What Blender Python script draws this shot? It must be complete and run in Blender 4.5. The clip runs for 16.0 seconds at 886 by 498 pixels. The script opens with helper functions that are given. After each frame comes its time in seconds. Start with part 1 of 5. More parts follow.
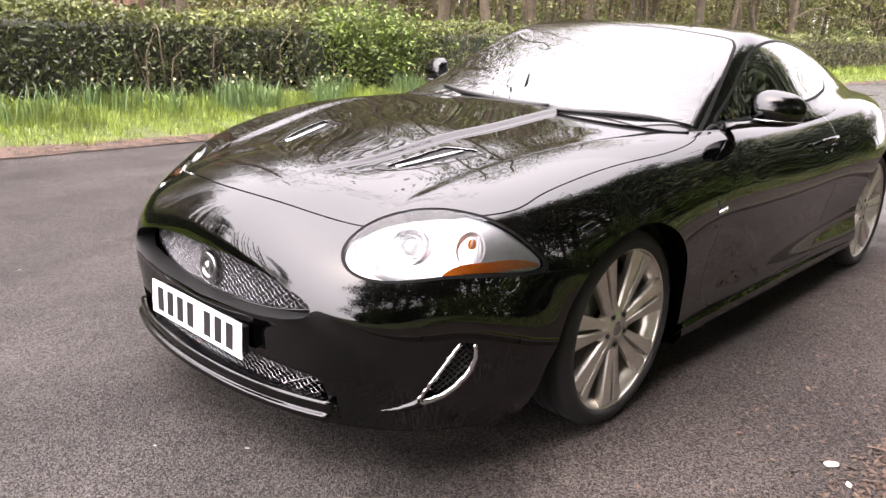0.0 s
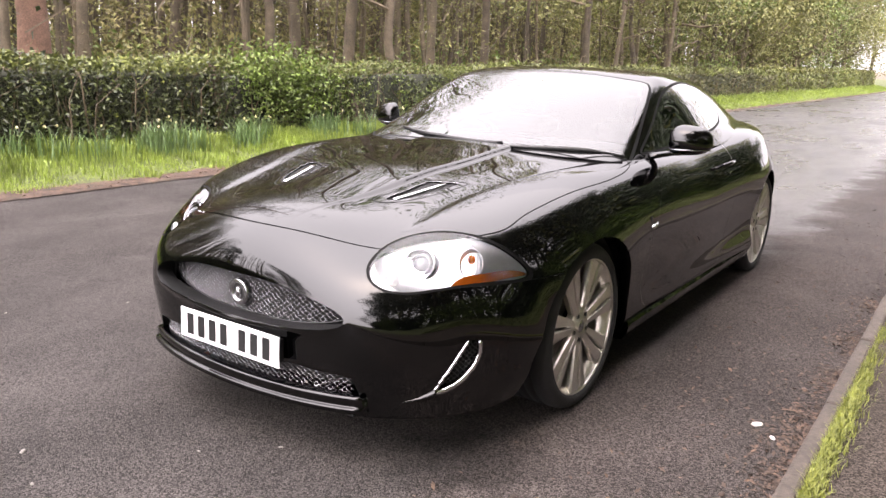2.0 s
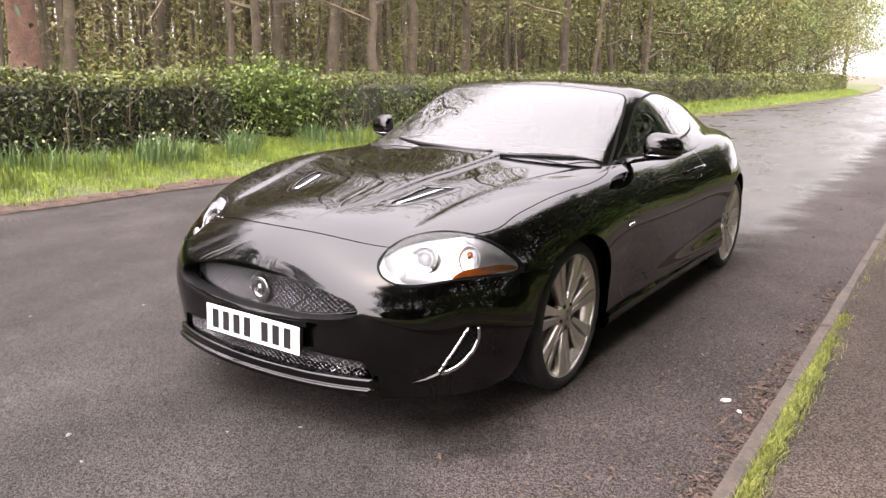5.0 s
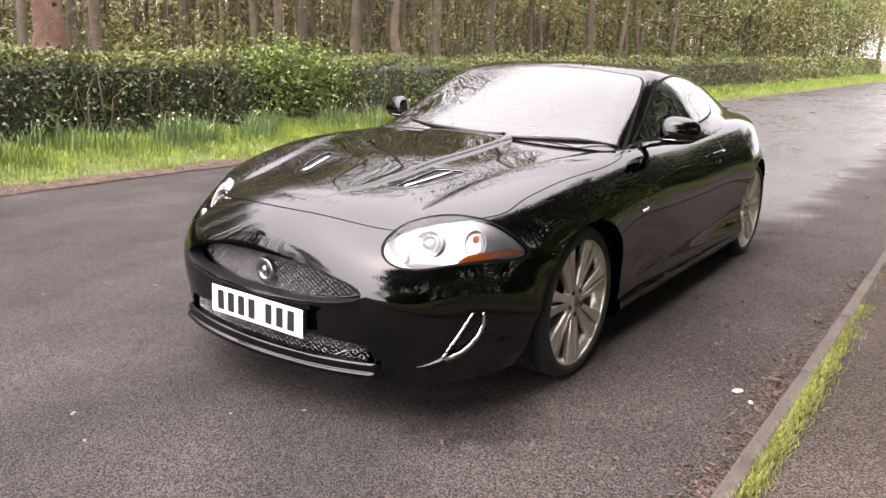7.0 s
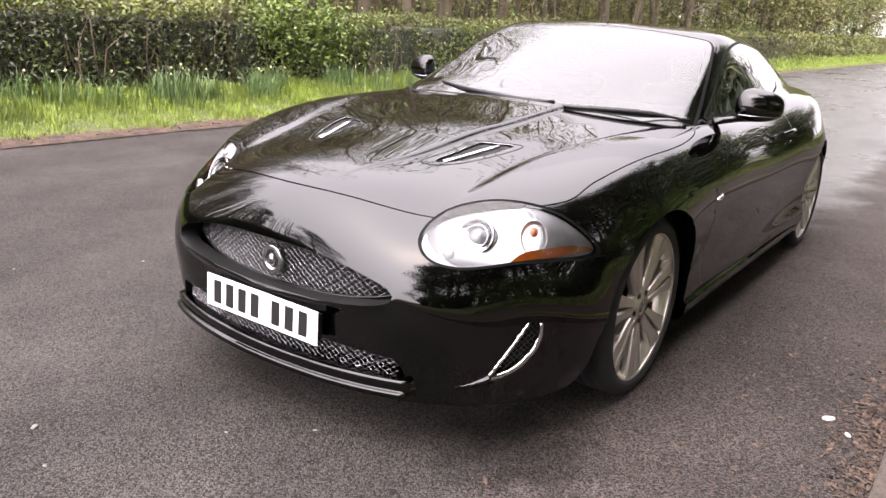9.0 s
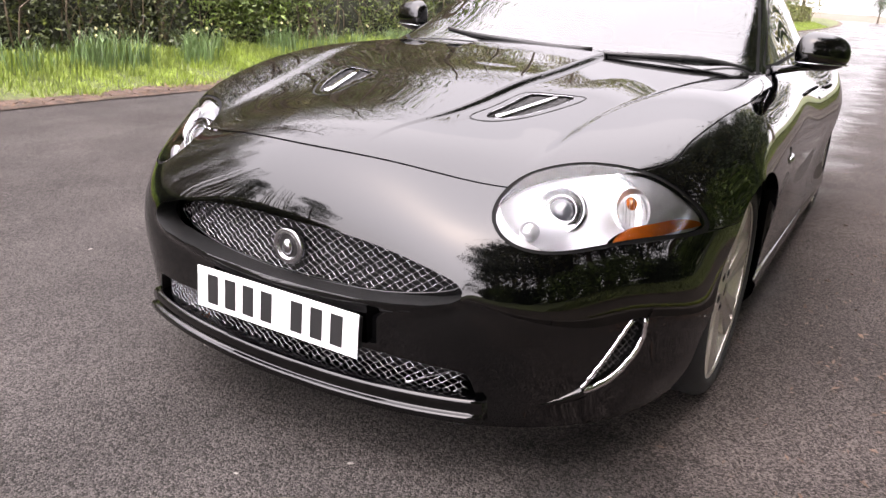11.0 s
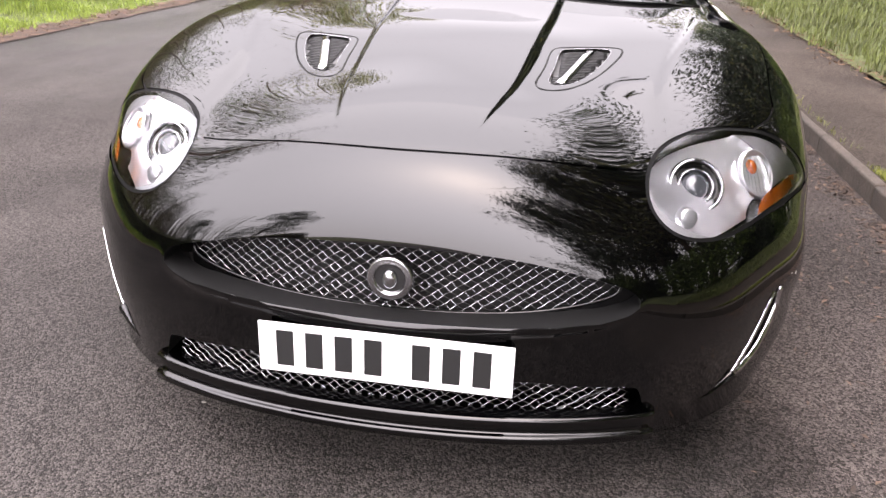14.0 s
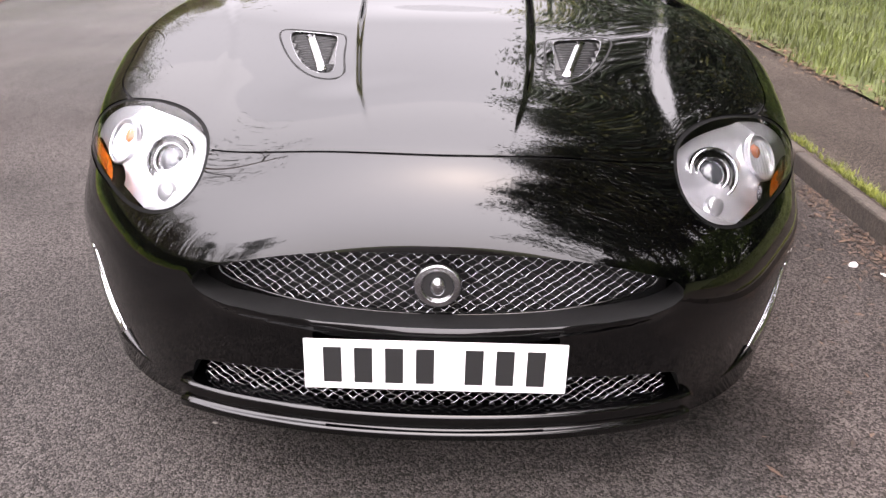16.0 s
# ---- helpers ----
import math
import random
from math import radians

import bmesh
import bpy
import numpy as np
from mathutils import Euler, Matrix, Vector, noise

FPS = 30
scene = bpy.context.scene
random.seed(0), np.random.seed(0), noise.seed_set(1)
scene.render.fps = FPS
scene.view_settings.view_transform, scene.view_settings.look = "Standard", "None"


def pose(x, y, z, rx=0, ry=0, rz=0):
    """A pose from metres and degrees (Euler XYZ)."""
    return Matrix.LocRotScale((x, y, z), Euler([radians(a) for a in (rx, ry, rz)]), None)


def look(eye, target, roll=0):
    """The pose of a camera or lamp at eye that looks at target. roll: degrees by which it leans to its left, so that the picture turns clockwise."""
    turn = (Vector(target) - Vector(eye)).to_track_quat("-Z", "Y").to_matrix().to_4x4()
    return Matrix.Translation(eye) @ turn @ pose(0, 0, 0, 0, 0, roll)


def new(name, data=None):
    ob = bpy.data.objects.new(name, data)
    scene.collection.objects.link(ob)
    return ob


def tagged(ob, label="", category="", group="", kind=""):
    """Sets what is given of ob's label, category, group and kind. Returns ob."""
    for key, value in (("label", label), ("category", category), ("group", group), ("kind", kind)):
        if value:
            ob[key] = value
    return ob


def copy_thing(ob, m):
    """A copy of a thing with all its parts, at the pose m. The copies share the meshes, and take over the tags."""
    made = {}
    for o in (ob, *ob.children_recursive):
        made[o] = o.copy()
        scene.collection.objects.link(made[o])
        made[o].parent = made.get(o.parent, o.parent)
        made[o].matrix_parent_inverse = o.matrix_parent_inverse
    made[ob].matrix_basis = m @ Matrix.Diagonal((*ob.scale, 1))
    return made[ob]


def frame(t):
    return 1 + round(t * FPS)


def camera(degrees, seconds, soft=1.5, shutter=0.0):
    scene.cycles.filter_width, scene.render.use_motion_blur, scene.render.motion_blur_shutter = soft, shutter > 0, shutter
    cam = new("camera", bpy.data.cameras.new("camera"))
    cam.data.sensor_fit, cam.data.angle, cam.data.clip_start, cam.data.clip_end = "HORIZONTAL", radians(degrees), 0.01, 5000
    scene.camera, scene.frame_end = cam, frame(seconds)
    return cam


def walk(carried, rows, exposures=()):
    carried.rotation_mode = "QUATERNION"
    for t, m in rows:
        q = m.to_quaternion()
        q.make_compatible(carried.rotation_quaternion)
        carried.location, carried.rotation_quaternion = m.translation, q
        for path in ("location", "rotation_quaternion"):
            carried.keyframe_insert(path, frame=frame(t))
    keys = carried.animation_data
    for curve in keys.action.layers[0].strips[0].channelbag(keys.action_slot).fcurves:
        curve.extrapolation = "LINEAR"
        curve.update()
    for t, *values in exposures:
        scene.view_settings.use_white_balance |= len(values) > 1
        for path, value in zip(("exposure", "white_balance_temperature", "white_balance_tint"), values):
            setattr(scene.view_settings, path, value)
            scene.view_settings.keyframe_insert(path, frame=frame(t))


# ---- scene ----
cam = camera(58.8, 16.0)
PATH = [
    (0, (2.078, -2.19, 1.299), (0.785, -0.774, 0.729), 2.9),
    (0.5, (2.113, -2.283, 1.311), (0.878, -0.807, 0.766), 2.9),
    (1, (2.145, -2.415, 1.337), (0.956, -0.893, 0.817), 2.6),
    (1.5, (2.129, -2.568, 1.34), (0.983, -1.005, 0.846), 2.3),
    (2, (2.118, -2.757, 1.36), (1.007, -1.165, 0.883), 2.0),
    (2.5, (2.184, -2.877, 1.375), (1.097, -1.262, 0.914), 1.7),
    (3, (2.251, -2.984, 1.392), (1.18, -1.357, 0.937), 1.6),
    (3.5, (2.252, -3.056, 1.403), (1.187, -1.423, 0.954), 1.5),
    (4, (2.241, -3.092, 1.402), (1.179, -1.457, 0.957), 1.5),
    (6.5, (2.276, -3.01, 1.395), (1.16, -1.424, 0.905), 1.4),
    (7, (2.28, -2.995, 1.393), (1.16, -1.414, 0.893), 1.7),
    (7.5, (2.187, -2.955, 1.373), (1.075, -1.375, 0.857), 2.3),
    (8, (2.047, -2.88, 1.354), (0.939, -1.304, 0.818), 2.9),
    (8.5, (1.933, -2.78, 1.34), (0.829, -1.21, 0.778), 3.6),
    (8.7, (1.889, -2.718, 1.334), (0.786, -1.15, 0.764), 3.7),
    (10.8, (1.319, -2.394, 1.171), (0.351, -0.762, 0.539), 4.0),
    (11, (1.236, -2.39, 1.157), (0.303, -0.739, 0.522), 3.9),
    (11.5, (1.016, -2.41, 1.141), (0.16, -0.726, 0.485), 3.3),
    (12, (0.859, -2.43, 1.15), (0.114, -0.705, 0.463), 2.7),
    (12.5, (0.71, -2.361, 1.163), (0.072, -0.61, 0.435), 2.2),
    (13, (0.574, -2.348, 1.165), (0.064, -0.562, 0.423), 2.1),
    (13.5, (0.472, -2.335, 1.194), (0.058, -0.543, 0.408), 1.5),
    (14, (0.326, -2.352, 1.189), (0.033, -0.536, 0.405), 1.7),
    (14.5, (0.21, -2.369, 1.183), (0.013, -0.537, 0.405), 1.7),
    (15, (0.133, -2.336, 1.205), (0.021, -0.51, 0.395), 1.8),
    (15.5, (0.049, -2.348, 1.212), (-0.003, -0.525, 0.389), 1.7),
    (16, (0.01, -2.35, 1.233), (0.008, -0.533, 0.397), 1.5),
]
EXPOSURES = [(0.0, 2.42, 7150, 18), (1.5, 2.25, 7150, 18), (3.0, 2.1, 7200, 18), (7.5, 2.1, 7150, 18), (11.0, 2.15, 7050, 18), (16.0, 2.13, 7050, 18)]
walk(cam, [(t, look(eye, target, roll)) for t, eye, target, roll in PATH], EXPOSURES)

# ---- world, sun, exposure ----
world = bpy.data.worlds.new("world")
scene.world = world
world.use_nodes = True
wn = world.node_tree
sky = wn.nodes.new("ShaderNodeTexSky")
sky.sky_type, sky.sun_disc = "NISHITA", False
sky.sun_elevation, sky.sun_rotation = radians(59), radians(169)
sky.air_density, sky.dust_density, sky.ozone_density = 1.0, 6.0, 1.0
bg = wn.nodes["Background"]
mixw = wn.nodes.new("ShaderNodeMix")
mixw.data_type = "RGBA"
mixw.inputs[0].default_value = 0.85
mixw.inputs[7].default_value = (15.7, 15.9, 17.6, 1)
wn.links.new(sky.outputs[0], mixw.inputs[6])
# an overcast sky is brightest round the hidden sun
up = wn.nodes.new("ShaderNodeTexCoord")
xyz = wn.nodes.new("ShaderNodeVectorMath")
xyz.operation = "DOT_PRODUCT"
xyz.inputs[1].default_value = (0.1, -0.5, 0.86)
wn.links.new(up.outputs["Generated"], xyz.inputs[0])
grow = wn.nodes.new("ShaderNodeMapRange")
for k, v in zip((1, 2, 3, 4), (-0.1, 1.0, 0.42, 1.75)):
    grow.inputs[k].default_value = v
wn.links.new(xyz.outputs["Value"], grow.inputs[0])
shade = wn.nodes.new("ShaderNodeVectorMath")
shade.operation = "SCALE"
wn.links.new(mixw.outputs[2], shade.inputs[0])
wn.links.new(grow.outputs[0], shade.inputs["Scale"])
wn.links.new(shade.outputs[0], bg.inputs[0])
bg.inputs[1].default_value = 0.107
sun = new("sun", bpy.data.lights.new("sun", "SUN"))
sun.data.energy, sun.data.angle, sun.data.color = 0.3, radians(170), (1.0, 0.97, 0.93)
sun.matrix_world = look((0, 0, 0), (-0.1, 0.5, -0.86))


# ---- materials ----
def material(name, colour, rough=0.5, metal=0.0, var=0.0, scale=5.0, bump=0.0, bscale=60.0, coat=0.0, ior=1.5, spread=0.0, coords="Object"):
    """A surface: base colour with mottling at two scales, roughness and fine relief."""
    m = bpy.data.materials.new(name)
    m.use_nodes = True
    n, l = m.node_tree.nodes, m.node_tree.links
    b = n["Principled BSDF"]
    b.inputs["Base Color"].default_value = (*colour, 1)
    b.inputs["Roughness"].default_value, b.inputs["Metallic"].default_value = rough, metal
    b.inputs["Coat Weight"].default_value, b.inputs["IOR"].default_value = coat, ior
    b.inputs["Coat Roughness"].default_value = 0.02
    tc = n.new("ShaderNodeTexCoord")
    if var:
        mixed = None
        for k, (sc, amt) in enumerate(((scale, var), (scale * 9.3, var * 0.8))):
            t = n.new("ShaderNodeTexNoise")
            t.inputs["Scale"].default_value, t.inputs["Detail"].default_value = sc, 5
            l.new(tc.outputs[coords], t.inputs["Vector"])
            mr = n.new("ShaderNodeMapRange")
            mr.inputs[1].default_value, mr.inputs[2].default_value = 0.3, 0.7
            mr.inputs[3].default_value, mr.inputs[4].default_value = 1 - amt, 1 + amt
            l.new(t.outputs[0], mr.inputs[0])
            if mixed is None:
                mixed = mr.outputs[0]
            else:
                mu = n.new("ShaderNodeMath")
                mu.operation = "MULTIPLY"
                l.new(mixed, mu.inputs[0]), l.new(mr.outputs[0], mu.inputs[1])
                mixed = mu.outputs[0]
        if spread:
            oi = n.new("ShaderNodeObjectInfo")
            gi = n.new("ShaderNodeNewGeometry")
            ad = n.new("ShaderNodeMath")
            ad.operation = "ADD"
            l.new(oi.outputs["Random"], ad.inputs[0]), l.new(gi.outputs["Random Per Island"], ad.inputs[1])
            fr = n.new("ShaderNodeMath")
            fr.operation = "FRACT"
            l.new(ad.outputs[0], fr.inputs[0])
            mr = n.new("ShaderNodeMapRange")
            mr.inputs[3].default_value, mr.inputs[4].default_value = 1 - spread, 1 + spread
            l.new(fr.outputs[0], mr.inputs[0])
            mu = n.new("ShaderNodeMath")
            mu.operation = "MULTIPLY"
            l.new(mixed, mu.inputs[0]), l.new(mr.outputs[0], mu.inputs[1])
            mixed = mu.outputs[0]
        mc = n.new("ShaderNodeVectorMath")
        mc.operation = "SCALE"
        mc.inputs[0].default_value = colour
        l.new(mixed, mc.inputs["Scale"])
        l.new(mc.outputs[0], b.inputs["Base Color"])
    if bump:
        t = n.new("ShaderNodeTexNoise")
        t.inputs["Scale"].default_value, t.inputs["Detail"].default_value = bscale, 6
        l.new(tc.outputs[coords], t.inputs["Vector"])
        bp = n.new("ShaderNodeBump")
        bp.inputs["Strength"].default_value, bp.inputs["Distance"].default_value = bump, 0.01
        l.new(t.outputs[0], bp.inputs["Height"])
        l.new(bp.outputs[0], b.inputs["Normal"])
    return m


def glass(name, colour, rough=0.0):
    m = bpy.data.materials.new(name)
    m.use_nodes = True
    b = m.node_tree.nodes["Principled BSDF"]
    b.inputs["Base Color"].default_value = (*colour, 1)
    b.inputs["Transmission Weight"].default_value, b.inputs["Roughness"].default_value = 1.0, rough
    b.inputs["IOR"].default_value = 1.5
    return m


PAINT = material("black_paint", (0.00025, 0.00025, 0.0003), 0.025, var=0.25, scale=40, ior=1.53)
GAP = material("dark_gap", (0.0012, 0.0012, 0.0012), 0.95)
SEAL = material("rubber_seal", (0.0012, 0.0012, 0.0013), 0.7, ior=1.25)
PLASTIC = material("black_plastic", (0.005, 0.005, 0.005), 0.45, var=0.2, scale=30, bump=0.1, bscale=400)
TRIMBLACK = material("gloss_black", (0.001, 0.001, 0.001), 0.1)
VENTMESH = material("vent_mesh", (0.13, 0.13, 0.13), 0.4, 0.7, bump=0.6, bscale=300)
CHROME = material("chrome", (0.6, 0.6, 0.62), 0.08, 1.0, var=0.06, scale=20)
MESHMET = material("mesh_metal", (0.34, 0.34, 0.35), 0.24, 1.0, var=0.15, scale=30)
ALLOY = material("alloy", (0.62, 0.585, 0.53), 0.33, 0.85, var=0.1, scale=12)
RUBBER = material("rubber", (0.007, 0.007, 0.007), 0.75, var=0.3, scale=20, bump=0.15, bscale=150)
WHITE = material("white_plate", (0.7, 0.7, 0.7), 0.3, var=0.04, scale=20)
INK = material("black_ink", (0.01, 0.01, 0.01), 0.4)
AMBER = material("amber", (0.5, 0.115, 0.01), 0.15, var=0.15, scale=60, coat=1.0)
GLASSDARK = material("tinted_glass", (0.004, 0.005, 0.005), 0.02, coat=1.0)
CABIN = material("cabin_cloth", (0.015, 0.0145, 0.013), 0.8, var=0.2, scale=20)


# ---- shared builders ----
def part(name, bm, mat, parent=None, label="", smooth=True):
    """Link a bmesh as one mesh object, under parent if there is one."""
    me = bpy.data.meshes.new(name)
    bm.normal_update()
    bm.to_mesh(me)
    bm.free()
    me.materials.append(mat)
    if smooth:
        me.shade_smooth()
    ob = new(name, me)
    if parent is not None:
        ob.parent = parent
    if label:
        tagged(ob, label)
    return ob


def thing(name, label, category, group="", kind="", at=None):
    e = new(name)
    e.empty_display_size = 0.1
    if at is not None:
        e.matrix_world = at
    return tagged(e, label, category, group, kind)


def spline(xs, ys):
    """A natural cubic spline through (xs, ys); ys may have several columns."""
    xs, ys = np.asarray(xs, float), np.asarray(ys, float)
    n = len(xs)
    h = np.diff(xs)
    A, r = np.eye(n), np.zeros_like(ys)
    for i in range(1, n - 1):
        A[i, i - 1], A[i, i], A[i, i + 1] = h[i - 1], 2 * (h[i - 1] + h[i]), h[i]
        r[i] = 6 * ((ys[i + 1] - ys[i]) / h[i] - (ys[i] - ys[i - 1]) / h[i - 1])
    m = np.linalg.solve(A, r)

    def f(x):
        x = np.asarray(x, float)
        i = np.clip(np.searchsorted(xs, x) - 1, 0, n - 2)
        hi, a, b = h[i], xs[i + 1] - x, x - xs[i]
        if ys.ndim > 1:
            hi, a, b = hi[..., None], a[..., None], b[..., None]
        return (m[i] * a ** 3 + m[i + 1] * b ** 3) / (6 * hi) + (ys[i] / hi - m[i] * hi / 6) * a + (ys[i + 1] / hi - m[i + 1] * hi / 6) * b
    return f


def grid_bm(P, mirror=False):
    """A bmesh from a grid of points P[i][j]."""
    bm = bmesh.new()
    n, k = P.shape[:2]
    vs = [[bm.verts.new(P[i, j]) for j in range(k)] for i in range(n)]
    for i in range(n - 1):
        for j in range(k - 1):
            bm.faces.new((vs[i][j], vs[i + 1][j], vs[i + 1][j + 1], vs[i][j + 1]))
    return bm


def box(bm, x0, x1, y0, y1, z0, z1, bevel=0.0):
    r = bmesh.ops.create_cube(bm, size=1.0)
    vs = r["verts"]
    bmesh.ops.transform(bm, matrix=Matrix.LocRotScale(((x0 + x1) / 2, (y0 + y1) / 2, (z0 + z1) / 2), None, (x1 - x0, y1 - y0, z1 - z0)), verts=vs)
    if bevel:
        es = list({e for v in vs for e in v.link_edges})
        bmesh.ops.bevel(bm, geom=es, offset=bevel, segments=2, affect="EDGES", profile=0.5)
    return vs


def sweep(bm, pts, radius, sides=8, closed=False, flat=1.0, caps=True):
    """A tube along pts; radius may be a list; flat squashes it in its second direction."""
    pts = [Vector(p) for p in pts]
    n = len(pts)
    rs = radius if hasattr(radius, "__len__") else [radius] * n
    rings, up = [], Vector((0, 0, 1))
    for i, p in enumerate(pts):
        a = pts[(i - 1) % n] if (closed or i > 0) else p
        b = pts[(i + 1) % n] if (closed or i < n - 1) else p
        t = (b - a).normalized()
        u = t.cross(up)
        if u.length < 1e-3:
            u = t.cross(Vector((1, 0, 0)))
        u.normalize()
        w = u.cross(t).normalized()
        rings.append([bm.verts.new(p + rs[i] * (math.cos(k * 2 * math.pi / sides) * u + flat * math.sin(k * 2 * math.pi / sides) * w)) for k in range(sides)])
    for i in range(n if closed else n - 1):
        A, B = rings[i], rings[(i + 1) % n]
        for k in range(sides):
            bm.faces.new((A[k], A[(k + 1) % sides], B[(k + 1) % sides], B[k]))
    if caps and not closed:
        bm.faces.new(rings[0][::-1])
        bm.faces.new(rings[-1])


# ---- the car's skin: sections through the front fan and along the side ----
AXLE = 0.33          # height of the fan's axis, over the front axle


def fan(deg, xr):
    a = radians(deg)
    return [(x, -r * math.sin(a), AXLE + r * math.cos(a)) for x, r in xr]


def cross(y, xz):
    return [(x, y, z) for x, z in xz]


F104 = fan(104, [(0.0, 0.98), (0.299, 0.962), (0.533, 0.906), (0.706, 0.805), (0.822, 0.621), (0.9, 0.412), (0.922, 0.22), (0.932, 0.0)])
F97 = fan(97, [(0.0, 1.0), (0.3, 0.982), (0.543, 0.919), (0.695, 0.803), (0.826, 0.634), (0.911, 0.432), (0.926, 0.221), (0.932, 0.0)])
F89 = fan(89, [(0.0, 1.005), (0.291, 0.99), (0.508, 0.95), (0.675, 0.841), (0.814, 0.661), (0.91, 0.452), (0.93, 0.221), (0.935, 0.0)])
F80 = fan(80, [(0.0, 1.022), (0.282, 1.011), (0.484, 0.984), (0.657, 0.883), (0.793, 0.717), (0.907, 0.499), (0.945, 0.24), (0.952, 0.0)])
F72 = fan(72, [(0.0, 1.036), (0.263, 1.016), (0.461, 0.971), (0.647, 0.874), (0.794, 0.726), (0.905, 0.509), (0.939, 0.249), (0.952, 0.0)])
F63 = fan(63, [(0.0, 0.995), (0.251, 0.958), (0.458, 0.88), (0.635, 0.819), (0.78, 0.706), (0.899, 0.507), (0.942, 0.25), (0.952, 0.0)])
F50 = fan(50, [(0.0, 0.795), (0.246, 0.765), (0.467, 0.737), (0.633, 0.724), (0.765, 0.677), (0.897, 0.508), (0.955, 0.251), (0.952, 0.0)])
F34 = fan(34, [(0.0, 0.647), (0.257, 0.633), (0.477, 0.629), (0.653, 0.627), (0.803, 0.591), (0.907, 0.461), (0.965, 0.243), (0.952, 0.0)])
F15 = fan(15, [(0.0, 0.586), (0.268, 0.577), (0.498, 0.576), (0.684, 0.579), (0.825, 0.542), (0.922, 0.432), (0.967, 0.223), (0.952, 0.0)])
Y00 = cross(0.0, [(0.0, 0.907), (0.279, 0.902), (0.51, 0.905), (0.696, 0.908), (0.838, 0.865), (0.926, 0.746), (0.966, 0.542), (0.963, 0.33), (0.93, 0.24), (0.88, 0.17)])
Y04 = cross(0.4, [(0.0, 0.95), (0.29, 0.944), (0.521, 0.937), (0.704, 0.925), (0.83, 0.884), (0.91, 0.776), (0.937, 0.6), (0.914, 0.359), (0.905, 0.25), (0.86, 0.17)])
Y09 = cross(0.9, [(0.0, 0.966), (0.29, 0.962), (0.53, 0.954), (0.71, 0.936), (0.808, 0.907), (0.891, 0.799), (0.921, 0.62), (0.893, 0.36), (0.9, 0.25), (0.85, 0.17)])
Y16 = cross(1.6, [(0.0, 0.972), (0.29, 0.966), (0.53, 0.951), (0.709, 0.933), (0.8, 0.897), (0.87, 0.802), (0.909, 0.63), (0.888, 0.361), (0.905, 0.25), (0.85, 0.17)])
Y22 = cross(2.2, [(0.0, 1.001), (0.29, 0.994), (0.53, 0.977), (0.709, 0.957), (0.809, 0.914), (0.881, 0.82), (0.917, 0.64), (0.892, 0.361), (0.915, 0.25), (0.86, 0.17)])
Y28 = cross(2.8, [(0.0, 1.003), (0.29, 1.001), (0.53, 0.991), (0.69, 0.973), (0.784, 0.932), (0.851, 0.829), (0.91, 0.649), (0.911, 0.36), (0.91, 0.25), (0.85, 0.17)])
Y34 = cross(3.35, [(0.0, 0.979), (0.271, 0.974), (0.471, 0.958), (0.577, 0.938), (0.647, 0.897), (0.709, 0.789), (0.771, 0.599), (0.764, 0.36), (0.75, 0.27), (0.68, 0.2)])
Y37 = cross(3.75, [(0.0, 0.9), (0.22, 0.895), (0.36, 0.88), (0.46, 0.86), (0.52, 0.82), (0.57, 0.74), (0.59, 0.6), (0.57, 0.4), (0.55, 0.3), (0.5, 0.24)])
FANS = [F104, F97, F89, F80, F72, F63, F50, F34, F15]
SIDES = [Y00, Y04, Y09, Y16, Y22, Y28, Y34, Y37]
for f in FANS:
    f += [f[-1], f[-1]]
NET = np.array(FANS + SIDES)
step = np.linalg.norm(np.diff(NET[:, :6], axis=0), axis=2).mean(1)
STATION = np.concatenate(([0], np.cumsum(step)))
SIDE0 = STATION[len(FANS)]


def skin(s, n):
    """The section at station s, n points from the centre line to the sill."""
    row = np.array([along[k](s) for k in range(10)])
    k = 8 if s < SIDE0 - 1e-9 else 10
    row = row[:k]
    d = np.concatenate(([0], np.cumsum(np.linalg.norm(np.diff(row, axis=0), axis=1) ** 0.8 + 1e-6)))
    full = np.concatenate((row[1:3][::-1] * [-1, 1, 1], row))
    dd = np.concatenate((-d[1:3][::-1], d))
    f = spline(dd, full)
    top = np.concatenate((np.linspace(0, 0.08, 7)[:-1], np.linspace(0.08, 0.19, 60)[:-1], np.linspace(0.19, 1, n - 65))) * d[7]
    out = f(top)
    out[0, 0] = 0
    if k == 10:
        out = np.concatenate((out, f(np.linspace(d[7], d[9], 13)[1:])))
    else:
        out = np.concatenate((out, np.repeat(out[-1:], 12, axis=0)))
    return out


along = [spline(STATION, NET[:, k]) for k in range(10)]
NTOP = 152
ss = np.concatenate((np.linspace(0, SIDE0, 112)[:-1], np.linspace(SIDE0, STATION[-1], 96)))
BODY = np.array([skin(s, NTOP) for s in ss])

# greenhouse: windscreen, roof, side glass and rear screen as one skin over the belt line
G_ROWS = {
    0.42: [(0.0, 0.952), (0.3, 0.943), (0.55, 0.929), (0.68, 0.907), (0.719, 0.898), (0.75, 0.88)],
    0.65: [(0.0, 1.05), (0.3, 1.042), (0.551, 1.008), (0.683, 0.973), (0.739, 0.934), (0.77, 0.9)],
    0.95: [(0.0, 1.182), (0.299, 1.175), (0.53, 1.141), (0.666, 1.098), (0.733, 1.002), (0.789, 0.909)],
    1.28: [(0.0, 1.298), (0.298, 1.289), (0.498, 1.275), (0.598, 1.251), (0.692, 1.095), (0.794, 0.907)],
    1.75: [(0.0, 1.319), (0.298, 1.312), (0.497, 1.294), (0.581, 1.252), (0.684, 1.101), (0.798, 0.913)],
}
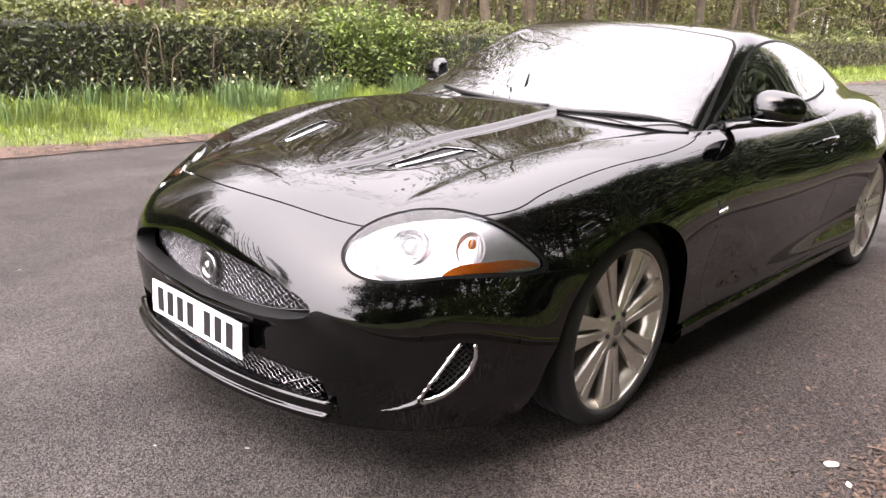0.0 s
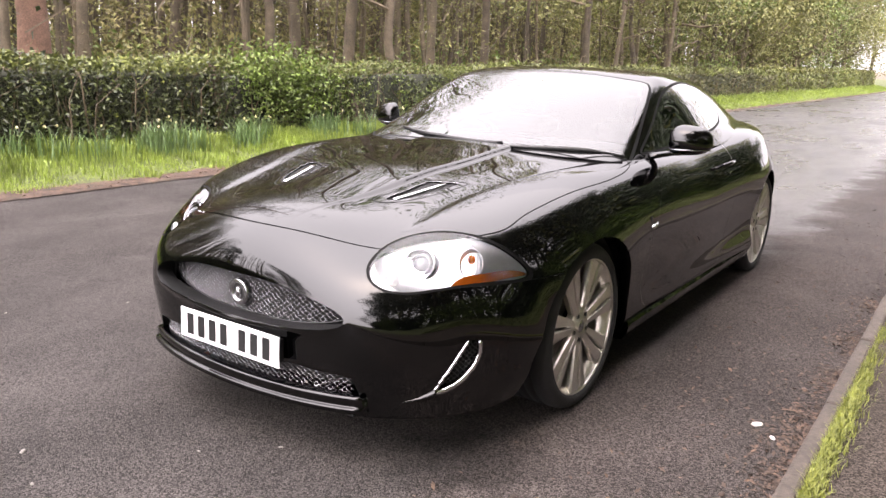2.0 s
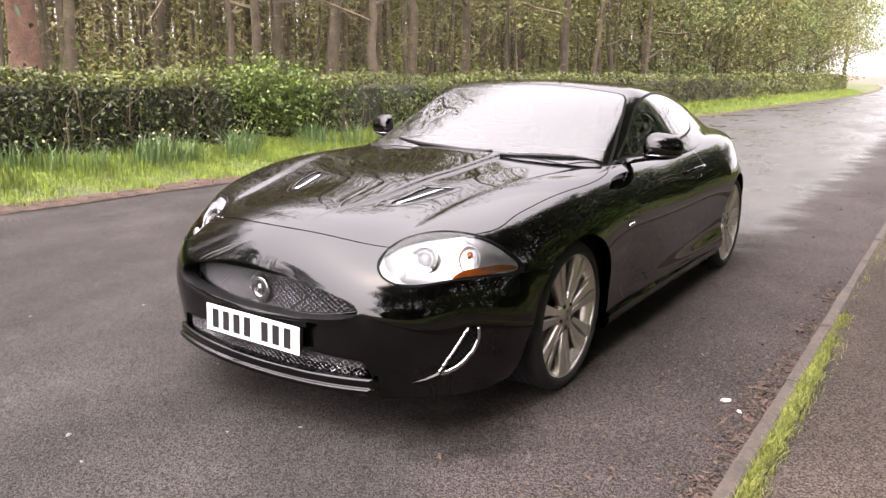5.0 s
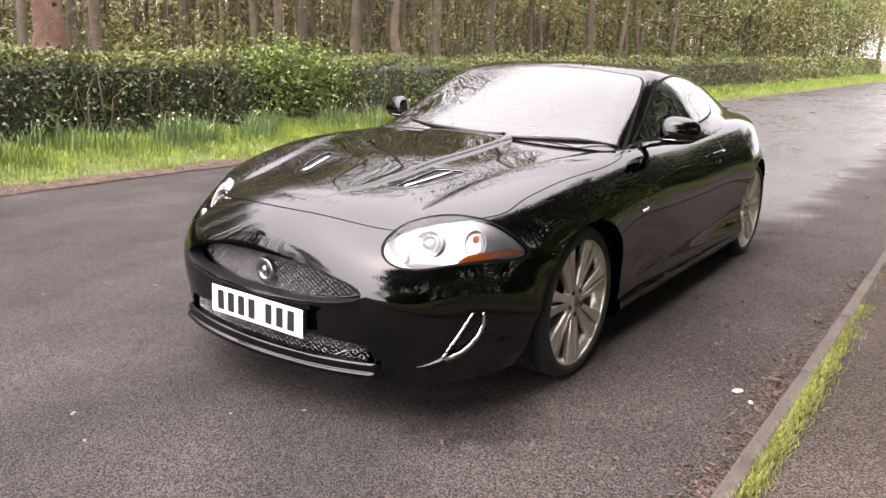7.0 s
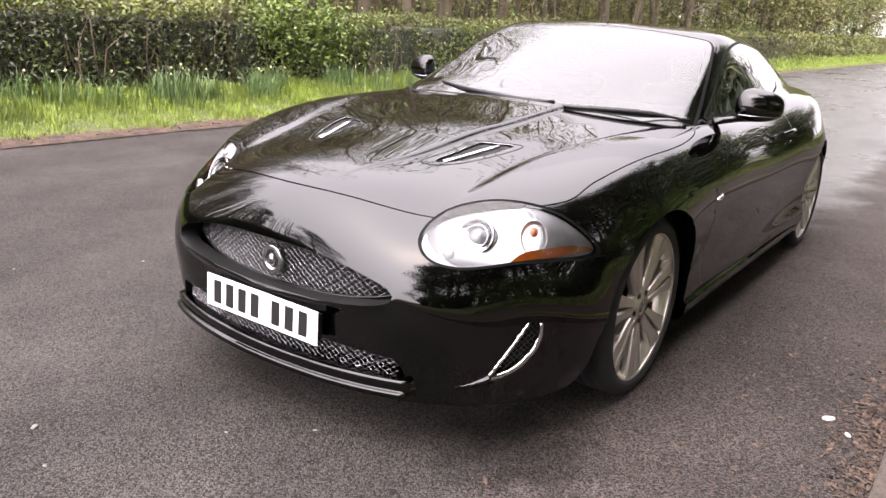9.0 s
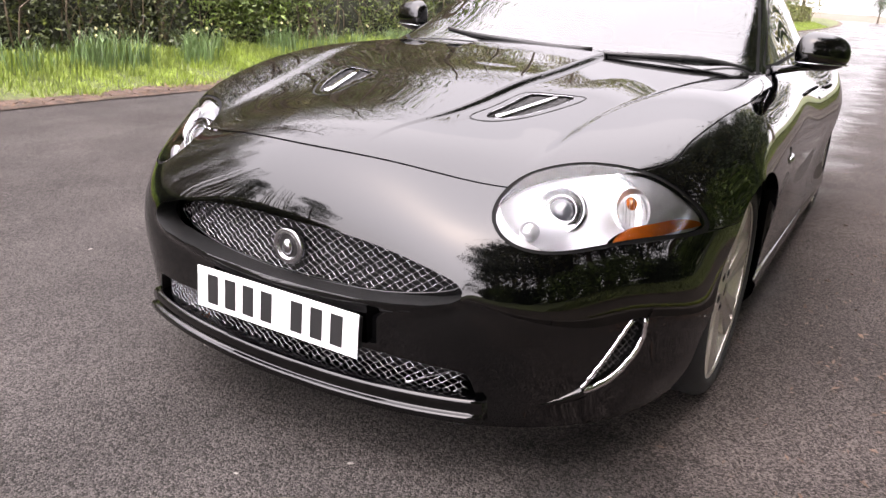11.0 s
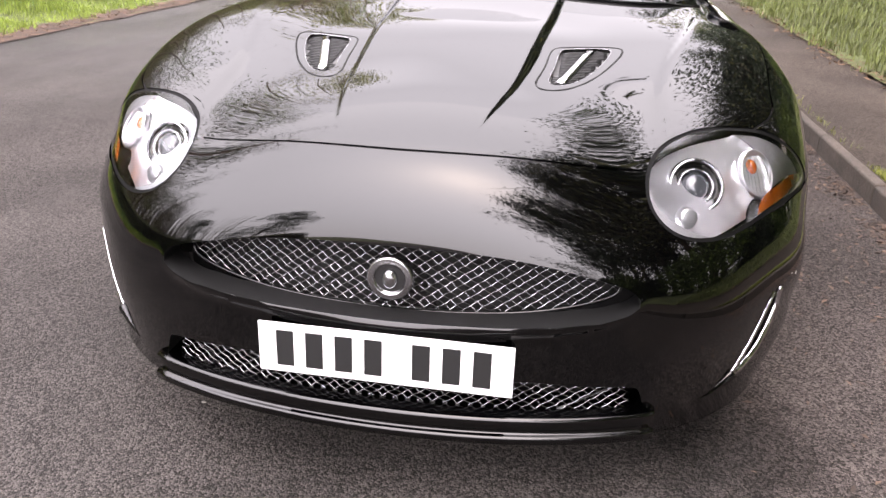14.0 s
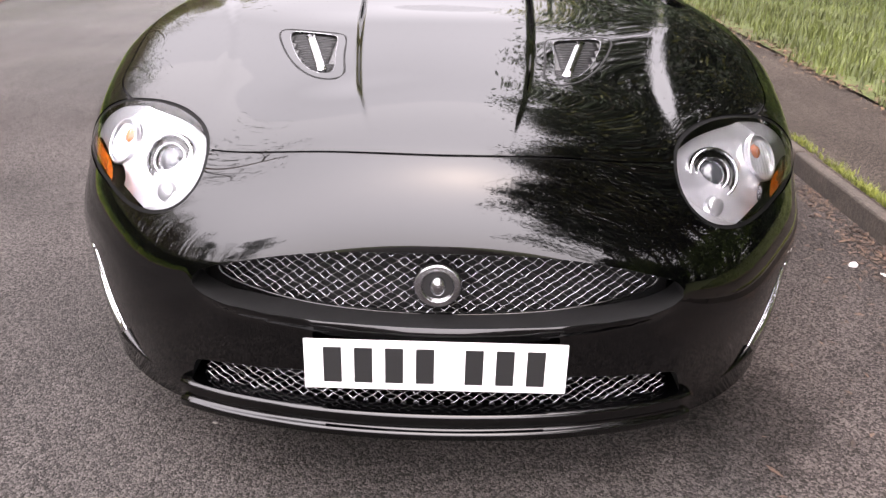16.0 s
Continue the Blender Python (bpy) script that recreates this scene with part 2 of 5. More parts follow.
G_REAR = {
    2.2: [(0.0, 1.289), (0.279, 1.284), (0.461, 1.262), (0.559, 1.213), (0.657, 1.06), (0.794, 0.917)],
    2.7: [(0.0, 1.181), (0.269, 1.172), (0.44, 1.15), (0.538, 1.102), (0.647, 0.985), (0.81, 0.908)],
    3.2: [(0.0, 1.029), (0.259, 1.02), (0.418, 1.005), (0.514, 0.976), (0.594, 0.932), (0.69, 0.873)],
    3.55: [(0, 0.93), (0.25, 0.925), (0.4, 0.92), (0.47, 0.91), (0.55, 0.895), (0.62, 0.86)],
}
G_ALL = {**G_ROWS, **G_REAR}
g_net = np.array([cross(y, r) for y, r in G_ALL.items()])
g_along = [spline(list(G_ALL), g_net[:, k]) for k in range(6)]


def roof(y, n):
    row = np.array([g_along[k](y) for k in range(6)])
    d = np.concatenate(([0], np.cumsum(np.linalg.norm(np.diff(row, axis=0), axis=1) ** 0.8)))
    f = spline(np.concatenate((-d[1:3][::-1], d)), np.concatenate((row[1:3][::-1] * [-1, 1, 1], row)))
    out = f(np.linspace(0, d[5], n))
    out[0, 0] = 0
    return out


ROOF = np.array([roof(y, 90) for y in np.linspace(0.42, 3.55, 130)])


# ---- cutting panels out of a skin ----
def smooth01(t):
    t = np.clip(t, 0, 1)
    return t * t * (3 - 2 * t)


def ring(pts, n=120):
    """A closed smooth outline through a few corner points."""
    p = np.array(pts, float)
    k = len(p)
    ext = np.concatenate((p[-3:], p, p[:3]))
    d = np.concatenate(([0], np.cumsum(np.linalg.norm(np.diff(ext, axis=0), axis=1) ** 0.6)))
    f = spline(d, ext)
    return f(np.linspace(d[3], d[3 + k], n, endpoint=False))


def mirror_outline(half):
    """Both sides of an outline given for x >= 0, from the top middle round to the bottom middle."""
    h = np.array(half, float)
    return np.concatenate((h, (h[::-1] * [-1, 1])[1:-1]))


def inside(P, poly):
    """Signed distance to a closed outline, negative inside."""
    P, A = np.asarray(P, float), np.asarray(poly, float)
    lo, hi = A.min(0) - 0.05, A.max(0) + 0.05
    near = np.all((P > lo) & (P < hi), axis=1)
    if not near.all():
        out = np.ones(len(P))
        if near.any():
            out[near] = inside(P[near], A)
        return out
    B = np.roll(A, -1, axis=0)
    best = np.full(len(P), 1e9)
    odd = np.zeros(len(P), bool)
    for a, b in zip(A, B):
        ab, ap = b - a, P - a
        t = np.clip((ap @ ab) / max(ab @ ab, 1e-12), 0, 1)
        best = np.minimum(best, np.linalg.norm(ap - t[:, None] * ab, axis=1))
        if a[1] != b[1]:
            hit = ((a[1] > P[:, 1]) != (b[1] > P[:, 1])) & (P[:, 0] < (b[0] - a[0]) * (P[:, 1] - a[1]) / (b[1] - a[1]) + a[0])
            odd ^= hit
    return np.where(odd, -best, best)


class Skin:
    """A quad skin with stored normals, which can be cut along level lines into named regions."""

    def __init__(self, grid=None, region=""):
        if grid is None:
            return
        n, k = grid.shape[:2]
        self.V = [v for v in grid.reshape(-1, 3)]
        du, dv = np.gradient(grid, axis=0), np.gradient(grid, axis=1)
        nn = np.cross(dv, du).reshape(-1, 3)
        ln = np.linalg.norm(nn, axis=1, keepdims=True)
        self.N = list(nn / np.maximum(ln, 1e-9))
        self.F = [(i * k + j, i * k + j + 1, (i + 1) * k + j + 1, (i + 1) * k + j) for i in range(n - 1) for j in range(k - 1)]
        self.R = [region] * len(self.F)

    def sub(self, regions):
        """A copy that holds only the faces of these regions."""
        out = Skin()
        pick = [(f, r) for f, r in zip(self.F, self.R) if r in regions]
        ids = sorted({v for f, r in pick for v in f})
        at = {v: i for i, v in enumerate(ids)}
        out.V, out.N = [self.V[v] for v in ids], [self.N[v] for v in ids]
        out.F, out.R = [tuple(at[v] for v in f) for f, r in pick], [r for f, r in pick]
        return out

    def cut(self, func, region, only=None):
        V = np.array(self.V)
        val = func(V)
        val = np.where(np.abs(val) < 1e-7, 1e-7, val)
        val = list(val)
        made, F, R = {}, [], []

        def mid(a, b):
            key = (min(a, b), max(a, b))
            if key not in made:
                t = val[key[0]] / (val[key[0]] - val[key[1]])
                p, q = key
                self.V.append(self.V[p] + (self.V[q] - self.V[p]) * t)
                m = self.N[p] + (self.N[q] - self.N[p]) * t
                self.N.append(m / max(np.linalg.norm(m), 1e-9))
                val.append(0.0)
                made[key] = len(self.V) - 1
            return made[key]

        for f, r in zip(self.F, self.R):
            s = [val[v] < 0 for v in f]
            if only is not None and r not in only:
                if any(s) and not all(s):          # keep shared edges watertight
                    out = []
                    for a, b in zip(f, f[1:] + f[:1]):
                        out.append(a)
                        if (val[a] < 0) != (val[b] < 0):
                            out.append(mid(a, b))
                    F.append(tuple(out)), R.append(r)
                else:
                    F.append(f), R.append(r)
                continue
            if all(s):
                F.append(f), R.append(region)
            elif not any(s):
                F.append(f), R.append(r)
            else:
                pos, neg = [], []
                for a, b in zip(f, f[1:] + f[:1]):
                    (neg if val[a] < 0 else pos).append(a)
                    if (val[a] < 0) != (val[b] < 0):
                        m = mid(a, b)
                        pos.append(m), neg.append(m)
                if len(neg) > 2:
                    F.append(tuple(neg)), R.append(region)
                if len(pos) > 2:
                    F.append(tuple(pos)), R.append(r)
        self.F, self.R = F, R

    def panel(self, func, half, only, region):
        """Cut a panel free: its inside becomes region, the strip round it a shut line."""
        self.cut(lambda V: func(V) - half, "gap_" + region, only)
        self.cut(lambda V: func(V) + half, region, {"gap_" + region})

    def rename(self, func, old, new_name):
        V = np.array(self.V)
        for i, (f, r) in enumerate(zip(self.F, self.R)):
            if r == old:
                c = V[list(f)].mean(0)
                if func(c[None])[0] < 0:
                    self.R[i] = new_name

    def emit(self, region, name, mat, parent, label="", sink=0.0, move=None, flip=False):
        faces = [f for f, r in zip(self.F, self.R) if r == region]
        ids = sorted({v for f in faces for v in f})
        at = {v: i for i, v in enumerate(ids)}
        P = np.array([self.V[v] for v in ids])
        N = np.array([self.N[v] for v in ids])
        if sink:
            P = P - N * sink
        if move is not None:
            P, N = move(P, N)
        me = bpy.data.meshes.new(name)
        fs = [[at[v] for v in f] for f in faces]
        me.from_pydata(P.tolist(), [], fs)
        me.materials.append(mat)
        me.shade_smooth()
        if N is not None:
            me.normals_split_custom_set_from_vertices(N.tolist())
        ob = new(name, me)
        ob.parent = parent
        if label:
            tagged(ob, label)
        return ob

    def wall(self, region, name, mat, parent, shift, label="", steps=3, pick=None):
        """The rim that runs inwards from the edge of a removed region."""
        count = {}
        for f, r in zip(self.F, self.R):
            if r == region:
                for a, b in zip(f, f[1:] + f[:1]):
                    count[(min(a, b), max(a, b))] = count.get((min(a, b), max(a, b)), 0) + 1
        outer = set()
        for f, r in zip(self.F, self.R):
            if r != region:
                for a, b in zip(f, f[1:] + f[:1]):
                    outer.add((min(a, b), max(a, b)))
        edges = [e for e, c in count.items() if c == 1 and e in outer and (pick is None or pick(self.V[e[0]]))]
        bm = bmesh.new()
        vs = {}

        def vert(i, s):
            if (i, s) not in vs:
                t = s / steps
                p = self.V[i]
                vs[(i, s)] = bm.verts.new(p + np.asarray(shift(p, self.N[i])) * t)
            return vs[(i, s)]
        for a, b in edges:
            for s in range(steps):
                try:
                    bm.faces.new((vert(a, s), vert(b, s), vert(b, s + 1), vert(a, s + 1)))
                except ValueError:
                    pass
        bmesh.ops.recalc_face_normals(bm, faces=bm.faces)
        return part(name, bm, mat, parent, label)


def clear_sheet(name, tint, gloss=1.0):
    """Thin clear glass or lens: see-through with a mirror-like surface."""
    m = bpy.data.materials.new(name)
    m.use_nodes = True
    n, l = m.node_tree.nodes, m.node_tree.links
    n.remove(n["Principled BSDF"])
    tr, gl, mx, fr = n.new("ShaderNodeBsdfTransparent"), n.new("ShaderNodeBsdfGlossy"), n.new("ShaderNodeMixShader"), n.new("ShaderNodeFresnel")
    tr.inputs[0].default_value = (*tint, 1)
    gl.inputs["Roughness"].default_value = 0.01
    fr.inputs[0].default_value = 1.55
    mu = n.new("ShaderNodeMath")
    mu.operation, mu.use_clamp = "MULTIPLY", True
    mu.inputs[1].default_value = gloss
    l.new(fr.outputs[0], mu.inputs[0])
    l.new(mu.outputs[0], mx.inputs[0]), l.new(tr.outputs[0], mx.inputs[1]), l.new(gl.outputs[0], mx.inputs[2])
    l.new(mx.outputs[0], n["Material Output"].inputs[0])
    return m


SCREEN = clear_sheet("windscreen_glass", (0.5, 0.55, 0.53), 1.5)
SCREENEDGE = clear_sheet("windscreen_edge", (0.03, 0.03, 0.03), 1.5)
SIDEGLASS = clear_sheet("side_glass", (0.2, 0.23, 0.22), 1.9)
LENS = clear_sheet("lens_clear", (0.93, 0.94, 0.95), 1.0)
SILVER = material("satin_silver", (0.8, 0.8, 0.82), 0.28, 0.9, var=0.08, scale=25)
GREY = material("grey_bezel", (0.42, 0.42, 0.43), 0.4, 0.6, var=0.1, scale=30)

# ---- skin shape: power bulge, creases, lip ----
crease = spline([-0.86, -0.7, -0.5, -0.3, 0.0, 0.5], [0.143, 0.172, 0.195, 0.21, 0.232, 0.255])
B = BODY.copy()
X, Y, Z = B[..., 0], B[..., 1], B[..., 2]
top = (Z > 0.7) & (Y < 0.7)
widen = 0.002 + 0.024 * np.clip((Y + 0.86) / 0.55, 0, 1)
dome = (1 - smooth01((X - crease(np.clip(Y, -0.86, 0.5)) + 0.004) / widen)) * 0.72 * (widen - 0.002)
B[..., 2] += np.where(top, dome, 0)
crease2 = spline([-0.75, -0.5, -0.3, -0.1, 0.4, 0.8], [0.498, 0.515, 0.543, 0.595, 0.69, 0.74])(np.clip(Y, -0.75, 0.8))
B[..., 2] += np.where(top, -0.0075 * smooth01((Y + 0.76) / 0.25) * (1 - smooth01((X - crease2 + 0.016) / 0.032)) * smooth01((X - crease2 + 0.25) / 0.23) * (1 - smooth01((Y - 0.2) / 0.3)), 0)
# rounded lip under the grille, hollow above and below it
ang = np.degrees(np.arctan2(-Y, Z - AXLE))
front = (Y < -0.3) & (ang > 68)
lip = 0.437 + 0.22 * X ** 2 + 0.25 * X ** 4
fade = 1 - smooth01((X - 0.41) / 0.1)
B[..., 1] += np.where(front, fade * (-0.02 * np.exp(-((Z - lip) / 0.018) ** 2)), 0)
BODY = B

FULL = np.concatenate((BODY[:, :0:-1] * [-1, 1, 1], BODY), axis=1)
body = Skin(FULL, "shell")
q_of = lambda V: 0.866 * V[:, 2] + 0.5 * V[:, 1]
xa = lambda V: np.abs(V[:, 0])

LAMP = ring([(0.5, 0.155), (0.491, 0.22), (0.508, 0.281), (0.548, 0.326), (0.608, 0.36), (0.682, 0.378), (0.754, 0.384), (0.822, 0.37), (0.876, 0.332), (0.802, 0.245), (0.70, 0.16), (0.62, 0.113), (0.546, 0.111)])
GRILLE = ring(mirror_outline([(0, 0.6), (0.1, 0.599), (0.2, 0.594), (0.31, 0.58), (0.42, 0.556), (0.482, 0.529), (0.488, 0.509), (0.42, 0.484), (0.3, 0.464), (0.19, 0.454), (0.09, 0.45), (0, 0.449)]), 200)
LOWER = mirror_outline([(0, 0.326), (0.3, 0.326), (0.48, 0.322), (0.508, 0.316), (0.53, 0.245), (0.5, 0.238), (0.3, 0.238), (0, 0.238)])
FOG = [-0.011, 0.0] + ring([(0.078, 0.449), (0.1, 0.452), (0.122, 0.448), (0.124, 0.4), (0.107, 0.355), (0.064, 0.308), (0.024, 0.283), (-0.01, 0.27), (-0.03, 0.271), (-0.018, 0.302), (0.012, 0.348), (0.046, 0.395)])
VENT = ring([(0.236, -0.516), (0.249, -0.54), (0.286, -0.532), (0.353, -0.451), (0.407, -0.333), (0.436, -0.195), (0.416, -0.19), (0.348, -0.208), (0.283, -0.228), (0.264, -0.246), (0.251, -0.354), (0.24, -0.452)])
VENT_IN = (VENT - VENT.mean(0)) * [0.72, 0.84] + VENT.mean(0) + [0.004, 0.012]
_xs = np.linspace(0, 0.487, 26)
_side = spline(np.arange(11), [(0.487, -0.778), (0.62, -0.66), (0.758, -0.505), (0.785, -0.383), (0.799, -0.255), (0.817, -0.056), (0.828, 0.182), (0.819, 0.39), (0.8, 0.53), (0.772, 0.61), (0.735, 0.625)])(np.linspace(0, 10, 80))
_back = np.stack((np.linspace(0.7, 0, 16), 0.475 + 0.27 * np.linspace(0.7, 0, 16) ** 2), 1)
BONNET = mirror_outline(np.concatenate((np.stack((_xs, -0.908 + 0.615 * _xs ** 2 - 0.28 * _xs ** 4), 1), _side[1:], _back)))
DOOR = np.array([(0.86, 0.97), (0.76, 0.84), (0.66, 0.74), (0.585, 0.62), (0.56, 0.5), (0.55, 0.4), (0.58, 0.3), (0.64, 0.265), (1.2, 0.258), (1.7, 0.27), (1.85, 0.33), (1.905, 0.42), (1.93, 0.55), (1.94, 0.75), (1.94, 1.0), (1.94, 1.1), (0.9, 1.1)])


FRONT_ARCH = ring([(-0.525, 0.12), (-0.502, 0.2), (-0.452, 0.335), (-0.405, 0.45), (-0.335, 0.565), (-0.235, 0.652), (-0.1, 0.7), (0.04, 0.703), (0.18, 0.662), (0.285, 0.575), (0.345, 0.46), (0.372, 0.335), (0.378, 0.2), (0.38, 0.1), (0.0, 0.0), (-0.4, 0.02)])


def arch(V, y, r):
    return np.where(xa(V) > 0.5, np.hypot(V[:, 1] - y, V[:, 2] - 0.335) - r, 1.0)


def fg(V):
    return np.stack(((xa(V) + V[:, 1]) / 1.41421, V[:, 2]), 1)


body.cut(lambda V: np.where(xa(V) > 0.5, inside(V[:, 1:], FRONT_ARCH), 1.0), "void")
body.cut(lambda V: arch(V, 2.752, 0.362), "void", {"shell"})
body.cut(lambda V: np.where(V[:, 1] < -0.2, V[:, 2] - 0.168 - 0.02 * V[:, 0] ** 2, 1.0), "under", {"shell"})
f_lamp = lambda V: np.where((V[:, 1] < -0.3) & (V[:, 2] > 0.5), inside(np.stack((xa(V), q_of(V)), 1), LAMP), 1.0)
f_front = lambda poly: (lambda V: np.where((V[:, 1] < -0.75), inside(V[:, [0, 2]], poly), 1.0))
f_fog = lambda V: np.where((V[:, 1] < -0.4) & (V[:, 2] < 0.55), inside(fg(V), FOG), 1.0)
f_vent = lambda V: np.where(V[:, 2] > 0.7, inside(np.stack((xa(V), V[:, 1]), 1), VENT_IN), 1.0)
f_bonnet = lambda V: np.where(V[:, 2] > 0.62, inside(V[:, :2], BONNET), 1.0)
f_door = lambda V: np.where(xa(V) > 0.6, inside(V[:, 1:], DOOR), 1.0)
body.cut(f_lamp, "lamp", {"shell"})
body.cut(lambda V: f_lamp(V) - 0.009, "seal", {"shell"})
body.cut(f_front(GRILLE), "hole_grille", {"shell"})
body.cut(f_front(LOWER), "hole_lower", {"shell"})
body.cut(f_fog, "hole_fog", {"shell"})
body.cut(f_vent, "hole_vent", {"shell"})
body.panel(f_bonnet, 0.0021, {"shell"}, "bonnet")
body.panel(f_door, 0.0019, {"shell"}, "door")
# joint between bumper cover and wing, from the lamp's tail to the wheel arch
f_joint = lambda V: np.where(V[:, 1] < -0.1, np.where(xa(V) > 0.7, V[:, 2] - 0.625, np.minimum(V[:, 2] - 0.9, V[:, 1] + 0.3)), 1.0)
body.panel(f_joint, 0.0016, {"shell"}, "bumper")

car = thing("car", "glossy black two-door sports coupe parked at the kerb", "car")
body.rename(lambda V: np.where((V[:, 1] > 0.45) & (V[:, 1] < 0.9) & (xa(V) < 0.76) & (V[:, 2] > 0.86), -1.0, 1.0), "shell", "cowl")
body.emit("bumper", "front_bumper", PAINT, car)
body.emit("cowl", "cowl_panel", PLASTIC, car)
shell = body.emit("shell", "body_shell", PAINT, car)
bonnet = body.emit("bonnet", "bonnet", PAINT, car, "black bonnet with two louvred vents")
for r in ("bonnet", "door", "bumper"):
    body.rename(lambda V: V[:, 0] if r != "bonnet" else V[:, 0] + 9, "gap_" + r, "gap_" + r + "_r")
    for k in ("", "_r") if r != "bonnet" else ("",):
        body.emit("gap_" + r + k, "shut_line", GAP, car, sink=0.005)
body.rename(lambda V: V[:, 0], "seal", "seal_r")
for r in ("seal", "seal_r"):
    body.emit(r, "lamp_seal", SEAL, car, sink=0.003)
body.rename(lambda V: V[:, 0], "door", "door_r")
for r in ("door", "door_r"):
    body.emit(r, "door", PAINT, car, "black car door")
for sgn in (1, -1):
    for back in (0, 1):
        body.wall("void", "wheel_arch_lip", PAINT, car, lambda p, n: (-math.copysign(0.05, p[0]), 0, 0), pick=lambda p: p[0] * sgn > 0 and (p[1] > 1.4) == bool(back))
    body.wall("hole_fog", "side_intake_surround", PLASTIC, car, lambda p, n: (-math.copysign(0.03, p[0]), 0.03, 0), pick=lambda p: p[0] * sgn > 0)
    body.wall("hole_vent", "vent_surround", PAINT, bonnet, lambda p, n: (0, 0.004, -0.02), pick=lambda p: p[0] * sgn > 0)
body.wall("hole_grille", "grille_surround", PLASTIC, car, lambda p, n: (0, 0.07, 0.0))
body.wall("hole_lower", "intake_surround", PLASTIC, car, lambda p, n: (0, 0.07, 0))

# flush skins behind the openings
SKIN_P = BODY.reshape(-1, 3)


def plan_y(x):
    """Plan curve of the nose behind the openings: a shallow arc."""
    return -0.972 + 0.22 * x * x + 0.35 * x ** 4


def low_y(x):
    return -1.012 + 0.17 * x * x + 0.35 * x ** 4


def backing(name, x1, z0, z1, depth, parent=None):
    bm = bmesh.new()
    xs = np.linspace(-x1, x1, 24)
    a = [[bm.verts.new((x, plan_y(x) + depth, z)) for z in (z0, z1)] for x in xs]
    for i in range(23):
        bm.faces.new((a[i][0], a[i + 1][0], a[i + 1][1], a[i][1]))
    return part(name, bm, GAP, parent or car)


def wire_mesh(name, outline, depth, px, pz, radius, parent, frame_r=0.0, plan_y=plan_y):
    """Woven diamond mesh, clipped to an outline in x and z, lying on the plan arc."""
    poly = np.array(outline)
    bm = bmesh.new()
    lo, hi = poly.min(0), poly.max(0)
    span = (hi[1] - lo[1]) / pz
    for sgn in (1, -1):
        k0, k1 = int(lo[0] / px - span) - 2, int(hi[0] / px + span) + 2
        for k in range(k0, k1 + 1):
            ts = np.linspace(0, span, int(span * 4) + 2)
            xs = (k + sgn * ts) * px
            zs = lo[1] + ts * pz
            ok = inside(np.stack((xs, zs), 1), poly) < 0.001
            run = []
            for t, x, z, o in zip(ts, xs, zs, ok):
                if o:
                    wave = 0.0022 * math.cos(math.pi * (2 * t + k)) * sgn
                    run.append((x, plan_y(x) + depth + wave, z))
                if (not o or t == ts[-1]) and run:
                    if len(run) > 1:
                        sweep(bm, run, radius, 5, flat=0.7)
                    run = []
    if frame_r:
        sweep(bm, [(x, plan_y(x) + depth - 0.002, z) for x, z in poly[::2]], frame_r, 6, closed=True)
    return part(name, bm, MESHMET, parent)


grille = part("grille", *(lambda b: (sweep(b, [(x, plan_y(x) + 0.012, z) for x, z in ring(mirror_outline([(0, 0.59), (0.2, 0.583), (0.31, 0.57), (0.4, 0.548), (0.45, 0.522), (0.448, 0.506), (0.4, 0.484), (0.3, 0.464), (0.19, 0.453), (0, 0.447)]), 160)], 0.003, 6, closed=True), (b, TRIMBLACK))[1])(bmesh.new()), car, "dark grille of fine metal mesh")
wire_mesh("upper_mesh", ring(mirror_outline([(0, 0.59), (0.2, 0.583), (0.31, 0.57), (0.4, 0.548), (0.45, 0.522), (0.448, 0.506), (0.4, 0.484), (0.3, 0.464), (0.19, 0.453), (0, 0.447)]), 160), 0.014, 0.0265, 0.0195, 0.00135, grille)
backing("grille_backing", 0.49, 0.41, 0.63, 0.06, grille)
lower_in = mirror_outline([(0, 0.325), (0.46, 0.325), (0.484, 0.318), (0.506, 0.242), (0.3, 0.228), (0, 0.226)])
lower_grille = wire_mesh("lower_grille", lower_in, 0.026, 0.0265, 0.0185, 0.00135, car, 0.0026, low_y)
backing("intake_backing", 0.54, 0.2, 0.36, 0.09, lower_grille)

# round badge with a plain boss
badge = bmesh.new()
prof = [(0.0, 0.004), (0.03, 0.004), (0.032, 0.012), (0.036, 0.014), (0.039, 0.011), (0.042, 0.013), (0.047, 0.009), (0.048, 0.0)]


def lathe(bm, profile, at, seg=40):
    """Turn (radius, height) about the local z of the pose at."""
    rows = []
    for r, h in profile:
        if r < 1e-6:
            rows.append([bm.verts.new(at @ Vector((0, 0, h)))])
        else:
            rows.append([bm.verts.new(at @ Vector((r * math.cos(a), r * math.sin(a), h))) for a in np.linspace(0, 2 * math.pi, seg, endpoint=False)])
    for A, Bq in zip(rows, rows[1:]):
        if len(A) == 1 and len(Bq) == 1:
            continue
        for k in range(seg):
            a0, a1, b0, b1 = A[k % len(A)], A[(k + 1) % len(A)], Bq[k % len(Bq)], Bq[(k + 1) % len(Bq)]
            fs = [v for i, v in enumerate((a0, a1, b1, b0)) if v not in (a0, a1, b1, b0)[:i]]
            if len(fs) > 2:
                bm.faces.new(fs)
    bmesh.ops.recalc_face_normals(bm, faces=bm.faces)


